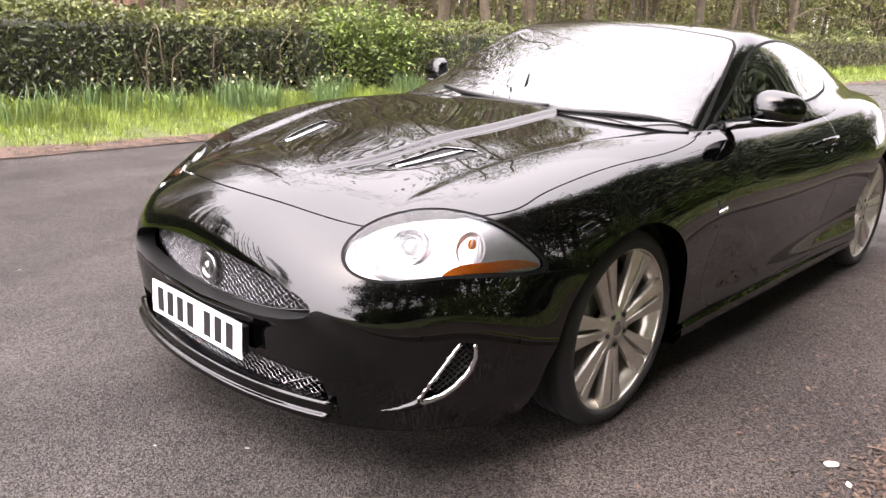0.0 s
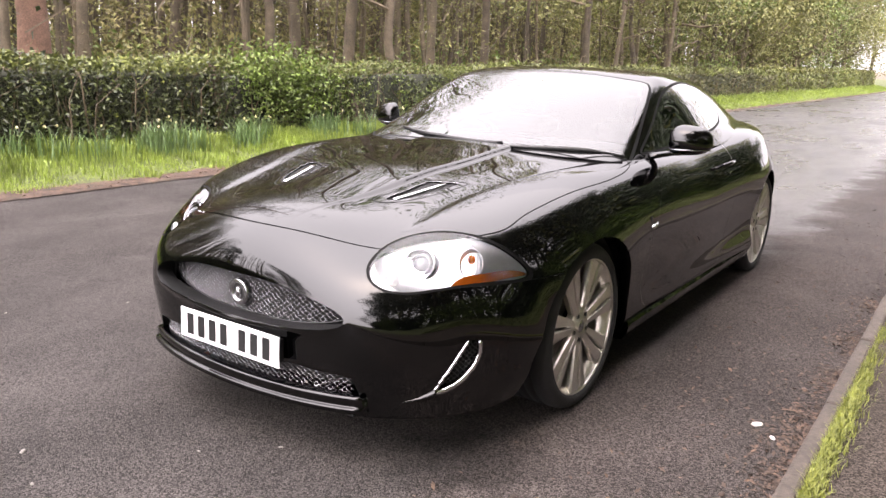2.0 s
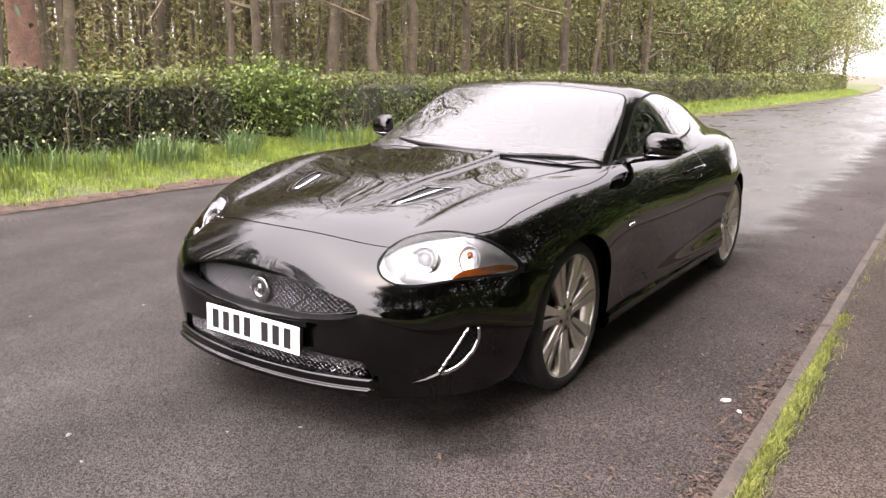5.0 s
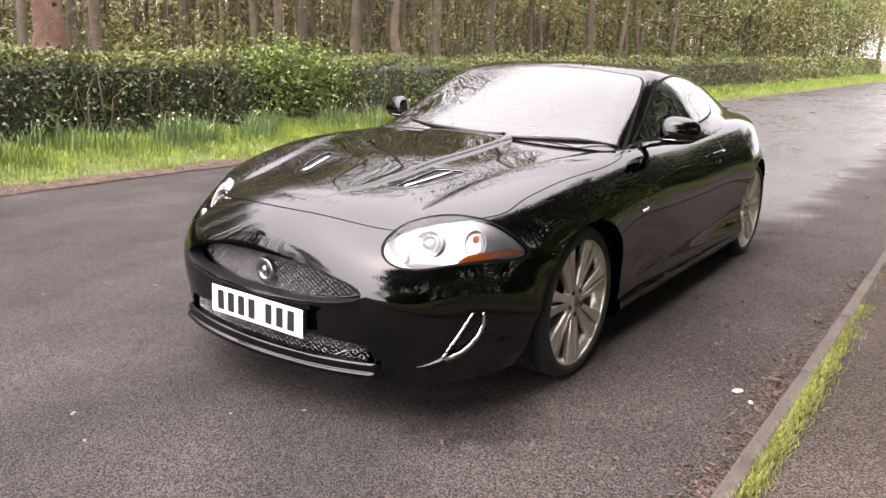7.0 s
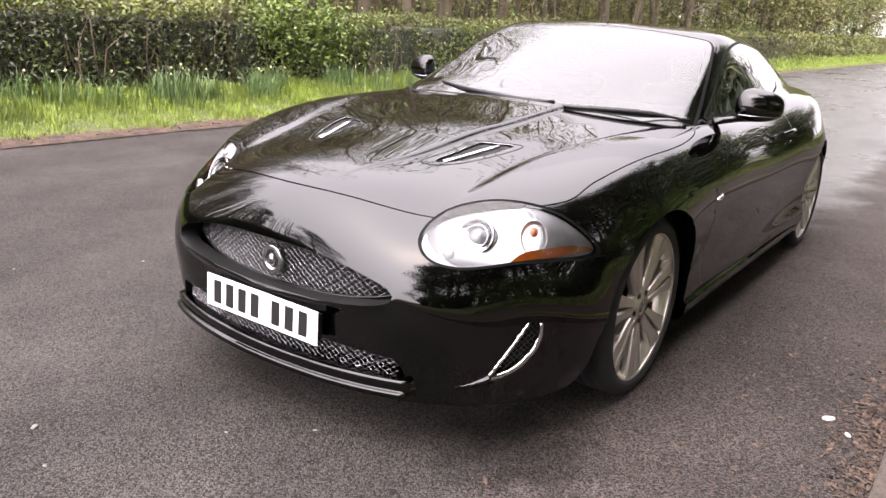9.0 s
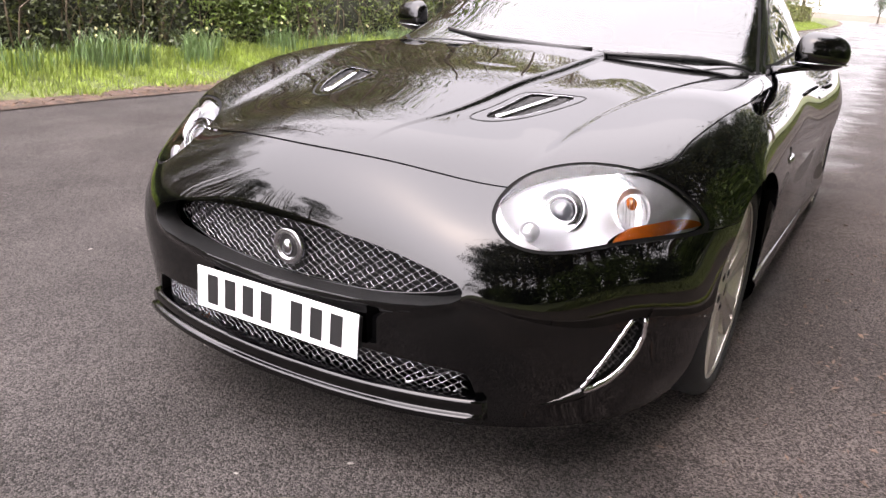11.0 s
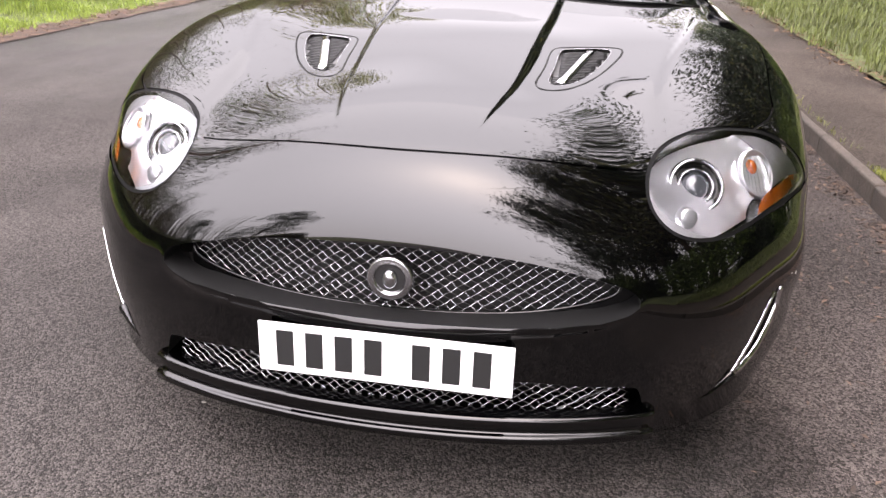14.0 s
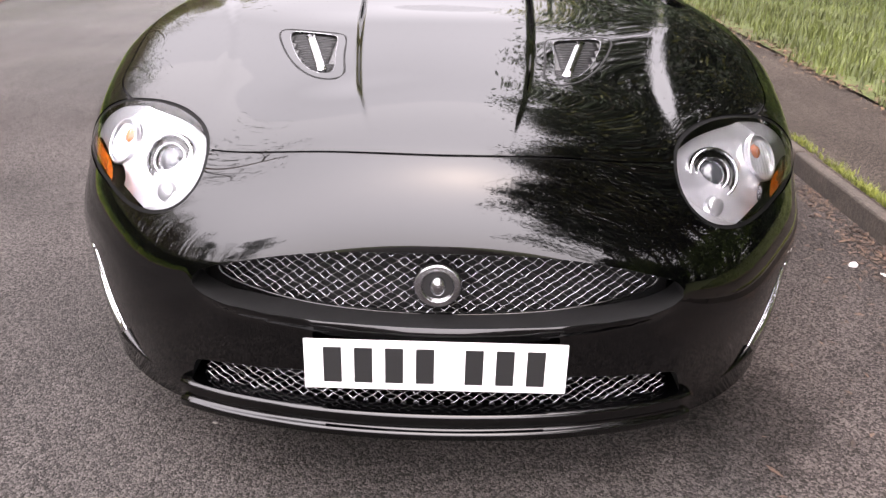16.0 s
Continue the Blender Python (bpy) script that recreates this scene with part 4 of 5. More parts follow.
# ---- mirrors, handles, side vents, sills ----
for sgn in (1, -1):
    bm = bmesh.new()
    bmesh.ops.create_uvsphere(bm, u_segments=40, v_segments=24, radius=1.0)
    for v in bm.verts:
        x, y, z = v.co
        sx = math.copysign(abs(x) ** 0.72, x)
        sz = math.copysign(abs(z) ** 0.8, z)
        taper = 1.0 - 0.14 * sx
        v.co = (0.094 * sx, 0.075 * (math.copysign(abs(y) ** 0.9, y) if y < 0 else 0.45 * y) + 0.03 * sx, 0.078 * sz * taper * (1.0 if z > 0 else 0.8))
    bmesh.ops.transform(bm, matrix=pose(sgn * 0.922, 0.985, 1.002) @ Matrix.Diagonal((sgn, 1, 1, 1)), verts=bm.verts)
    bmesh.ops.recalc_face_normals(bm, faces=bm.faces)
    mirror = part("door_mirror", bm, PAINT, car, "black door mirror housing")
    bm = bmesh.new()
    sweep(bm, [(sgn * 0.765, 0.86, 0.93), (sgn * 0.8, 0.885, 0.937), (sgn * 0.85, 0.93, 0.947), (sgn * 0.89, 0.96, 0.956)], [0.03, 0.024, 0.022, 0.03], 10, flat=0.6)
    part("mirror_arm", bm, PAINT, mirror)
    bm = bmesh.new()
    sweep(bm, [(sgn * (0.922 + 0.092 * math.cos(a)), 0.985 - 0.073 * math.sin(a) + 0.03 * math.cos(a), 0.968) for a in np.linspace(0.15, 2.9, 16)], 0.003, 5)
    part("mirror_strip", bm, MESHMET, mirror)
    bm = bmesh.new()
    sweep(bm, [(sgn * 0.888, 1.68, 0.826), (sgn * 0.903, 1.7, 0.828), (sgn * 0.906, 1.77, 0.83), (sgn * 0.902, 1.84, 0.832), (sgn * 0.887, 1.86, 0.832)], [0.008, 0.011, 0.012, 0.011, 0.008], 8)
    part("door_handle", bm, PAINT, car)
    bm = bmesh.new()
    lathe(bm, [(0, 0.004), (0.009, 0.003), (0.011, 0)], pose(sgn * 0.9, 1.8, 0.775, 0, sgn * 90, 0), 16)
    part("key_lock", bm, CHROME, car)
    bm = bmesh.new()
    box(bm, 0.915, 0.93, 0.528, 0.55, 0.6, 0.71, 0.005)
    bmesh.ops.transform(bm, matrix=Matrix.Diagonal((sgn, 1, 1, 1)), verts=bm.verts)
    vent = part("wing_vent", bm, GAP, car)
    bm = bmesh.new()
    sweep(bm, [(sgn * 0.926, 0.55, 0.655), (sgn * 0.931, 0.58, 0.66), (sgn * 0.926, 0.61, 0.667)], 0.011, 8, flat=0.9)
    part("vent_blade", bm, CHROME, vent)
    bm = bmesh.new()
    rows = []
    for y in np.linspace(0.41, 2.36, 24):
        rows.append([bm.verts.new((sgn * (x + 0.012 * smooth01(abs(y - 1.37) - 0.6)), y, z)) for x, z in ((0.885, 0.256), (0.905, 0.25), (0.913, 0.235), (0.908, 0.2), (0.885, 0.165), (0.84, 0.16))])
    for A, C in zip(rows, rows[1:]):
        for k in range(5):
            bm.faces.new((A[k], A[k + 1], C[k + 1], C[k]))
    bmesh.ops.recalc_face_normals(bm, faces=bm.faces)
    part("sill", bm, PAINT, car, smooth=False)

# ---- the lane: edges, ground, kerb, pavement ----
def bend(y):
    return -0.0009 * np.maximum(0, np.asarray(y, float) - 45) ** 2


def left_edge(y):
    return -4.96 + 0.006 * np.asarray(y, float) + bend(y)


def right_edge(y):
    return 1.727 - 0.006 * np.asarray(y, float) + bend(y)


def asphalt(name, base=(0.0375, 0.0335, 0.0312), dirty=(0.044, 0.0375, 0.034)):
    m = bpy.data.materials.new(name)
    m.use_nodes = True
    n, l = m.node_tree.nodes, m.node_tree.links
    b = n["Principled BSDF"]
    tc = n.new("ShaderNodeTexCoord")

    def noise_node(scale, detail=4, rough=0.5):
        t = n.new("ShaderNodeTexNoise")
        t.inputs["Scale"].default_value, t.inputs["Detail"].default_value, t.inputs["Roughness"].default_value = scale, detail, rough
        l.new(tc.outputs["Object"], t.inputs["Vector"])
        return t.outputs[0]

    def span(v, a, c, lo, hi):
        r = n.new("ShaderNodeMapRange")
        for k, x in zip((1, 2, 3, 4), (a, c, lo, hi)):
            r.inputs[k].default_value = x
        l.new(v, r.inputs[0])
        return r.outputs[0]

    def mul(a, c):
        r = n.new("ShaderNodeMath")
        r.operation = "MULTIPLY"
        l.new(a, r.inputs[0]), l.new(c, r.inputs[1])
        return r.outputs[0]
    vor = n.new("ShaderNodeTexVoronoi")
    vor.inputs["Scale"].default_value = 200
    l.new(tc.outputs["Object"], vor.inputs["Vector"])
    chips = n.new("ShaderNodeSeparateColor")
    l.new(vor.outputs["Color"], chips.inputs[0])
    grit = span(chips.outputs[0], 0.2, 1.0, 0.38, 1.82)
    fine = span(noise_node(420, 3), 0.3, 0.7, 0.5, 1.6)
    patch = span(noise_node(1.3, 5), 0.35, 0.65, 0.8, 1.2)
    wide = span(noise_node(0.25, 3), 0.35, 0.65, 0.86, 1.12)
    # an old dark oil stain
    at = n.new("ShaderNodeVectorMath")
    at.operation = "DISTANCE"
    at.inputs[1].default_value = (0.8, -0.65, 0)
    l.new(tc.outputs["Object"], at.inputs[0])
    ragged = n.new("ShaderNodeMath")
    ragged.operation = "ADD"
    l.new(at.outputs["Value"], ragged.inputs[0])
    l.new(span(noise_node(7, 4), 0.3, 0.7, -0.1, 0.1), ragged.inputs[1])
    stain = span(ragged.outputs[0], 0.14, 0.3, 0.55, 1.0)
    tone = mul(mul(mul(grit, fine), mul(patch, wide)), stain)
    sc = n.new("ShaderNodeVectorMath")
    sc.operation = "SCALE"
    sc.inputs[0].default_value = (0.022, 0.0185, 0.0165)
    l.new(tone, sc.inputs["Scale"])
    l.new(sc.outputs[0], b.inputs["Base Color"])
    # wet streaks along the lane, a dry gritty gutter by the kerb
    stretch = n.new("ShaderNodeMapping")
    stretch.inputs["Scale"].default_value = (1.0, 0.35, 1.0)
    l.new(tc.outputs["Object"], stretch.inputs[0])
    dn = n.new("ShaderNodeTexNoise")
    dn.inputs["Scale"].default_value, dn.inputs["Detail"].default_value, dn.inputs["Roughness"].default_value = 0.9, 6, 0.6
    l.new(stretch.outputs[0], dn.inputs["Vector"])
    damp = dn.outputs[0]
    far_off = n.new("ShaderNodeSeparateXYZ")
    l.new(tc.outputs["Object"], far_off.inputs[0])
    wet = n.new("ShaderNodeMath")
    wet.operation = "MULTIPLY_ADD"
    l.new(span(far_off.outputs[1], 1.5, 7.0, 0.0, 1.0), wet.inputs[0])
    wet.inputs[1].default_value = -0.42
    l.new(span(damp, 0.42, 0.62, 0.68, 0.9), wet.inputs[2])
    slope = n.new("ShaderNodeVectorMath")
    slope.operation = "DOT_PRODUCT"
    slope.inputs[1].default_value = (1.0, 0.012, 0.0)
    l.new(tc.outputs["Object"], slope.inputs[0])
    edge = n.new("ShaderNodeMath")
    edge.operation = "ADD"
    l.new(slope.outputs["Value"], edge.inputs[0])
    l.new(span(noise_node(1.4, 8, 0.6), 0.3, 0.7, -0.22, 0.22), edge.inputs[1])
    gutter = span(edge.outputs[0], 0.72, 0.98, 0.0, 1.0)
    rough = n.new("ShaderNodeMath")
    rough.operation, rough.use_clamp = "MULTIPLY_ADD", True
    l.new(gutter, rough.inputs[0])
    rough.inputs[1].default_value = 0.3
    l.new(wet.outputs[0], rough.inputs[2])
    l.new(rough.outputs[0], b.inputs["Roughness"])
    dirt = n.new("ShaderNodeMix")
    dirt.data_type = "RGBA"
    dirt.inputs[6].default_value = (*base, 1)
    dirt.inputs[7].default_value = (*dirty, 1)
    l.new(gutter, dirt.inputs[0])
    l.new(dirt.outputs[2], sc.inputs[0])
    keep = n.new("ShaderNodeMath")
    keep.operation = "MULTIPLY_ADD"
    l.new(mul(span(far_off.outputs[1], 2.0, 6.0, 0.0, 1.0), span(gutter, 0.0, 1.0, 1.0, 0.0)), keep.inputs[0])
    keep.inputs[1].default_value, keep.inputs[2].default_value = 0.38, 0.1
    l.new(keep.outputs[0], b.inputs["Specular IOR Level"])
    bp = n.new("ShaderNodeBump")
    bp.inputs["Strength"].default_value, bp.inputs["Distance"].default_value = 0.7, 0.004
    l.new(vor.outputs["Distance"], bp.inputs["Height"])
    bp.invert = True
    b2 = n.new("ShaderNodeBump")
    b2.inputs["Strength"].default_value, b2.inputs["Distance"].default_value = 0.35, 0.006
    l.new(noise_node(70, 4), b2.inputs["Height"])
    l.new(bp.outputs[0], b2.inputs["Normal"])
    l.new(b2.outputs[0], b.inputs["Normal"])
    return m


ASPHALT = asphalt("asphalt")
VERGESOIL = material("verge_soil", (0.055, 0.034, 0.024), 0.95, var=0.6, scale=7, bump=1.0, bscale=40, spread=0.3)
SOIL = material("soil", (0.075, 0.055, 0.035), 0.95, var=0.45, scale=3, bump=0.8, bscale=25)
TURF = material("turf", (0.062, 0.075, 0.02), 0.9, var=0.4, scale=2.0, bump=0.8, bscale=30)
PAVING = asphalt("pavement", (0.05, 0.041, 0.034), (0.05, 0.041, 0.034))
KERB = material("kerb_concrete", (0.046, 0.036, 0.028), 0.85, var=0.35, scale=5, bump=0.5, bscale=80, spread=0.15)
GUTTER = material("wet_leaf_litter", (0.05, 0.03, 0.019), 0.8, var=0.4, scale=12, spread=0.6)
LITTER = material("leaf_litter", (0.1, 0.06, 0.035), 0.9, var=0.4, scale=12, bump=0.7, bscale=60, spread=0.5)
BARK = material("bark", (0.078, 0.06, 0.04), 0.9, var=0.35, scale=4, bump=0.9, bscale=18, spread=0.3)
DARKBARK = material("dark_bark", (0.085, 0.062, 0.045), 0.9, var=0.4, scale=8, bump=1.0, bscale=25)
BARKRED = material("red_bark", (0.15, 0.085, 0.06), 0.9, var=0.35, scale=5, bump=1.0, bscale=14)
TWIG = material("twig", (0.11, 0.085, 0.056), 0.9, var=0.3, scale=4, spread=0.25)
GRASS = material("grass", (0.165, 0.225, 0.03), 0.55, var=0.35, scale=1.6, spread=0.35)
# darker copy of the grass, with the trees' shade put into its colour
SHADEDGRASS = material("shaded_grass", (0.08, 0.095, 0.022), 0.6, var=0.4, scale=1.6, spread=0.4)
WEED = material("weed", (0.125, 0.14, 0.02), 0.6, var=0.3, scale=5, spread=0.35)
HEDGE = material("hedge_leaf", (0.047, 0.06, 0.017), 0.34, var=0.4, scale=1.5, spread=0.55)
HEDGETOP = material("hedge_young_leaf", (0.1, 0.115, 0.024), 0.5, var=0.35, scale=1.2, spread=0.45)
SPRING = material("spring_leaf", (0.125, 0.125, 0.032), 0.6, var=0.35, scale=0.8, spread=0.35)
SHRUB = material("shrub_leaf", (0.09, 0.13, 0.025), 0.5, var=0.35, scale=0.8, spread=0.5)
EVERGREEN = material("evergreen", (0.03, 0.045, 0.018), 0.6, var=0.35, scale=1.0, spread=0.5)
DAFFLEAF = material("daffodil_leaf", (0.085, 0.14, 0.045), 0.5, var=0.25, scale=3, spread=0.3)
PETAL = material("petal", (0.6, 0.55, 0.3), 0.6, var=0.15, scale=30, spread=0.3)
STONE = material("stone_chip", (0.16, 0.15, 0.135), 0.85, var=0.3, scale=60, bump=0.4, bscale=120)
PALE = material("pale_paper", (0.5, 0.48, 0.45), 0.7, var=0.15, scale=40, bump=0.3, bscale=80)


def mesh_of(name, V, F, mat, parent=None, label="", smooth=False):
    me = bpy.data.meshes.new(name)
    me.from_pydata(np.asarray(V, float).reshape(-1, 3), [], F if isinstance(F, list) else np.asarray(F))
    me.materials.append(mat)
    if smooth:
        me.shade_smooth()
    ob = new(name, me)
    if parent is not None:
        ob.parent = parent
    if label:
        tagged(ob, label)
    return ob


def strip(name, ys, cols, mat, smooth=True):
    """A ground strip: cols are functions of y that give (x, z)."""
    P = np.array([[(c(y)[0], y, c(y)[1]) for c in cols] for y in ys])
    n, k = P.shape[:2]
    F = [(i * k + j, i * k + j + 1, (i + 1) * k + j + 1, (i + 1) * k + j) for i in range(n - 1) for j in range(k - 1)]
    return mesh_of(name, P, F, mat, smooth=smooth)


YS = np.concatenate((np.linspace(-90, -12, 20), np.linspace(-10, 25, 90), np.linspace(26, 130, 70)))
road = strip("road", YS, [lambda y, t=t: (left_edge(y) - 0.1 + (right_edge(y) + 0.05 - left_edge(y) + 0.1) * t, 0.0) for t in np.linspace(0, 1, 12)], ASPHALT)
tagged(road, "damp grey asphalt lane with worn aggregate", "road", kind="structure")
far = bmesh.new()
box(far, -900, 900, -900, 900, -0.6, -0.12)
tagged(part("ground", far, SOIL, smooth=False), "bare brown woodland soil reaching the horizon", "ground", kind="structure")


def bank(d, y):
    """Height of the verge d metres in from the road."""
    return 0.015 + 0.16 * float(smooth01(d / 1.4)) + 0.02 * noise.noise(Vector((d * 1.3, y * 0.7, 0.0))) * min(1.0, d * 3)


for nm, edge, sg, mat, lab in (("verge_left", left_edge, -1, TURF, "grassy verge below a clipped hedge"),):
    v = strip(nm, YS, [lambda y, d=d: (float(edge(y)) + sg * d, bank(d, y)) for d in (-0.06, 0.12, 0.3, 0.55, 0.8, 1.1, 1.5, 2.2, 3.5, 6.0, 12.0, 30.0, 60.0)], mat)
    tagged(v, lab, "verge", kind="structure")
litter = strip("verge_edge", YS, [lambda y, d=d: (float(left_edge(y)) - d + 0.07 * noise.noise(Vector((0, y * 1.7, 3.0))) * 1.4, bank(max(d, 0), y) * 0.6 + 0.012 - (0.012 if d < -0.1 else 0)) for d in (-0.12, 0.0, 0.15, 0.3)], VERGESOIL)
tagged(litter, "strip of brown soil and leaf litter beside the lane", "verge", kind="structure")
PAVE = 0.1
pav = strip("pavement", YS, [lambda y, d=d: (float(right_edge(y)) + d, PAVE - 0.004 + 0.012 * noise.noise(Vector((d * 2, y, 5.0)))) for d in (0.045, 0.2, 0.4, 0.6, 0.8, 0.95)], PAVING)
tagged(pav, "weathered brown tarmac footpath behind the kerb", "pavement", kind="structure")
vr = strip("verge_right", YS, [lambda y, d=d: (float(right_edge(y)) + 0.9 + d, PAVE + 0.012 + 0.05 * float(smooth01(d / 1.5))) for d in (0, 0.3, 0.8, 1.5, 3, 8, 20, 60)], TURF)
tagged(vr, "rough earth verge with long grass behind the footpath", "verge", kind="structure")

kerb = tagged(new("kerb"), "row of worn concrete kerb stones", "kerb", kind="structure")
me_k = bmesh.new()
box(me_k, 0, 0.06, -0.453, 0.453, -0.1, PAVE, 0.012)
kerb_mesh = bpy.data.meshes.new("kerb_stone")
me_k.to_mesh(kerb_mesh)
me_k.free()
kerb_mesh.materials.append(KERB)
for k in range(-12, 66):
    y = k * 0.914
    ob = new("kerb_stone", kerb_mesh)
    ob.parent = kerb
    ob.matrix_basis = pose(float(right_edge(y)), y, random.uniform(-0.006, 0.004), 0, 0, 0.34 + random.uniform(-0.4, 0.4))


# ---- plants: leaves, blades, trees ----
RNG = np.random.default_rng(4)


def leaf_quads(P, size, spread=0.35, flat=0.0):
    """A small four-cornered leaf at each point, turned at random."""
    n = len(P)
    s = size * RNG.uniform(1 - spread, 1 + spread, (n, 1))
    a = RNG.normal(size=(n, 3)) + [0, 0, flat]
    a /= np.linalg.norm(a, axis=1, keepdims=True)
    b = np.cross(a, RNG.normal(size=(n, 3)))
    b /= np.linalg.norm(b, axis=1, keepdims=True)
    c = np.cross(a, b)
    V = np.stack((P - b * s, P + c * s * 0.42 + a * s * 0.1, P + b * s, P - c * s * 0.42 + a * s * 0.1), 1).reshape(-1, 3)
    F = np.arange(4 * n).reshape(-1, 4)
    return V, F


def blades(P, h, w, lean=0.5):
    """A thin bent blade at each point."""
    n = len(P)
    h = h * RNG.uniform(0.5, 1.3, n)
    a = RNG.uniform(0, 2 * np.pi, n)
    d = np.stack((np.cos(a), np.sin(a), np.zeros(n)), 1)
    side = np.stack((-np.sin(a), np.cos(a), np.zeros(n)), 1) * w
    up = np.array([0, 0, 1.0])
    k = RNG.uniform(0.1, lean, n)[:, None]
    m = P + up * (h * 0.6)[:, None] + d * h[:, None] * k * 0.35
    t = P + up * (h * 0.92)[:, None] + d * h[:, None] * k
    V = np.stack((P - side, P + side, m + side * 0.7, m - side * 0.7, t), 1).reshape(-1, 3)
    i = np.arange(n)[:, None] * 5
    F = np.concatenate((i + [0, 1, 2], i + [0, 2, 3], i + [3, 2, 4]))
    return V, F


class Wood:
    """Tapered tubes, gathered into one mesh."""

    def __init__(self):
        self.V, self.F = [], []

    def tube(self, pts, radii, sides):
        base = len(self.V)
        for i, p in enumerate(pts):
            t = (pts[min(i + 1, len(pts) - 1)] - pts[max(i - 1, 0)])
            t = t / (np.linalg.norm(t) + 1e-9)
            u = np.cross(t, [0.3, 0.9, 0.1])
            u /= np.linalg.norm(u) + 1e-9
            w = np.cross(t, u)
            for k in range(sides):
                a = 2 * math.pi * k / sides
                self.V.append(p + radii[i] * (math.cos(a) * u + math.sin(a) * w))
        for i in range(len(pts) - 1):
            for k in range(sides):
                self.F.append((base + i * sides + k, base + i * sides + (k + 1) % sides, base + (i + 1) * sides + (k + 1) % sides, base + (i + 1) * sides + k))

    def limb(self, p, d, length, r, level, rng, tips, sides=5):
        n = 5 if level else 7
        pts, rad = [p], [r]
        for i in range(1, n):
            d = d + rng.normal(size=3) * (0.13 + 0.05 * level) + np.array([0, 0, 0.05])
            d = d / np.linalg.norm(d)
            pts.append(pts[-1] + d * length / (n - 1))
            rad.append(r * (1 - 0.72 * i / (n - 1)))
        self.tube(pts, rad, max(3, sides - level))
        if level >= 3:
            tips.append(pts[-1])
            return
        for c in range((4, 4, 3)[level]):
            i = rng.integers(1 + (level == 0), n)
            side = rng.normal(size=3)
            side -= side.dot(d) * d
            side /= np.linalg.norm(side) + 1e-9
            self.limb(pts[i], d * 0.6 + side * 0.9, length * rng.uniform(0.42, 0.68), rad[i] * 0.55, level + 1, rng, tips, sides)


def tree(name, seed, height, girth, lean, bark, leaf, size, count, first, label, reach=0.32, cluster=0.5, limbs=7, start=0):
    """A tapered trunk with limbs and twigs, and leaves in loose clumps round the twig ends."""
    rng = np.random.default_rng(seed)
    root = thing(name, label, "tree")
    w = Wood()
    n = 9
    pts = [np.array([0, 0, -0.2])]
    for i in range(1, n):
        pts.append(np.array([lean * i + rng.normal() * 0.05, rng.normal() * 0.05 + 0.3 * lean * i, height * i / (n - 1)]))
    rad = [girth * (1.25 if i == 0 else 1 - 0.8 * i / (n - 1)) for i in range(n)]
    w.tube(pts, rad, 10)
    mesh_of("trunk", w.V, w.F, bark, root, smooth=True)
    w, tips = Wood(), []
    for k in range(limbs):
        t = first + (1 - first) * (k + rng.uniform(0, 0.8)) / limbs
        i = min(int(t * (n - 1)), n - 2)
        f = t * (n - 1) - i
        p = pts[i] * (1 - f) + pts[i + 1] * f
        a = rng.uniform(0, 2 * math.pi)
        d = np.array([math.cos(a), math.sin(a), rng.uniform(0.15, 0.8)])
        w.limb(p, d / np.linalg.norm(d), height * reach * (1.15 - 0.6 * t), rad[i] * 0.5, start, rng, tips)
    mesh_of("limbwork", w.V, w.F, TWIG, root)
    if leaf is not None and count:
        tips = np.array(tips)
        P = tips[rng.integers(0, len(tips), count)] + np.clip(rng.normal(size=(count, 3)), -2, 2) * cluster * [1, 1, 0.7]
        V, F = leaf_quads(P, size)
        mesh_of("crown", V, F, leaf, root)
    return root


def place(models, spots, group):
    """Set copies of a few model trees at the spots (x, y, scale)."""
    for k, (x, y, s) in enumerate(spots):
        m = models[k % len(models)]
        z = 0.05
        at = pose(x, y, z, RNG.uniform(-2, 2), RNG.uniform(-2, 2), RNG.uniform(0, 360)) @ Matrix.Diagonal((s, s, s * RNG.uniform(0.9, 1.1), 1))
        ob = copy_thing(m, at)
        ob.matrix_basis = at
        tagged(ob, group=group)
    for m in models:
        for o in (*m.children_recursive, m):
            bpy.data.objects.remove(o)


poles = [tree("tree", 10 + k, 8.6 + 0.7 * k, 0.06 + 0.018 * k, 0.06 * (k - 2), BARK, (SPRING, TWIG, SPRING, TWIG, SHRUB)[k], 0.065, 2200, 0.4, "tall thin woodland tree with bare brown trunk", 0.2, 0.6, 13, 2) for k in range(5)]
bare = [tree("tree", 30 + k, 10 + k, 0.17, 0.08 * (k - 1), BARK, SPRING, 0.035, 900, 0.3, "bare-branched tree just coming into leaf", 0.34, 0.3, 8) for k in range(3)]
dense = [tree("tree", 40 + k, 11 + k, 0.2, 0.05, BARK, (SPRING, SHRUB)[k % 2], 0.095, 15000, 0.12, "broad tree in fresh yellow-green spring leaf", 0.36, 0.6, 14, 1) for k in range(3)]
dark = [tree("tree", 50 + k, 12 + k, 0.22, 0.03, BARK, EVERGREEN, 0.11, 14000, 0.12, "dense dark evergreen tree beside the lane", 0.26, 0.55, 16, 1) for k in range(2)]

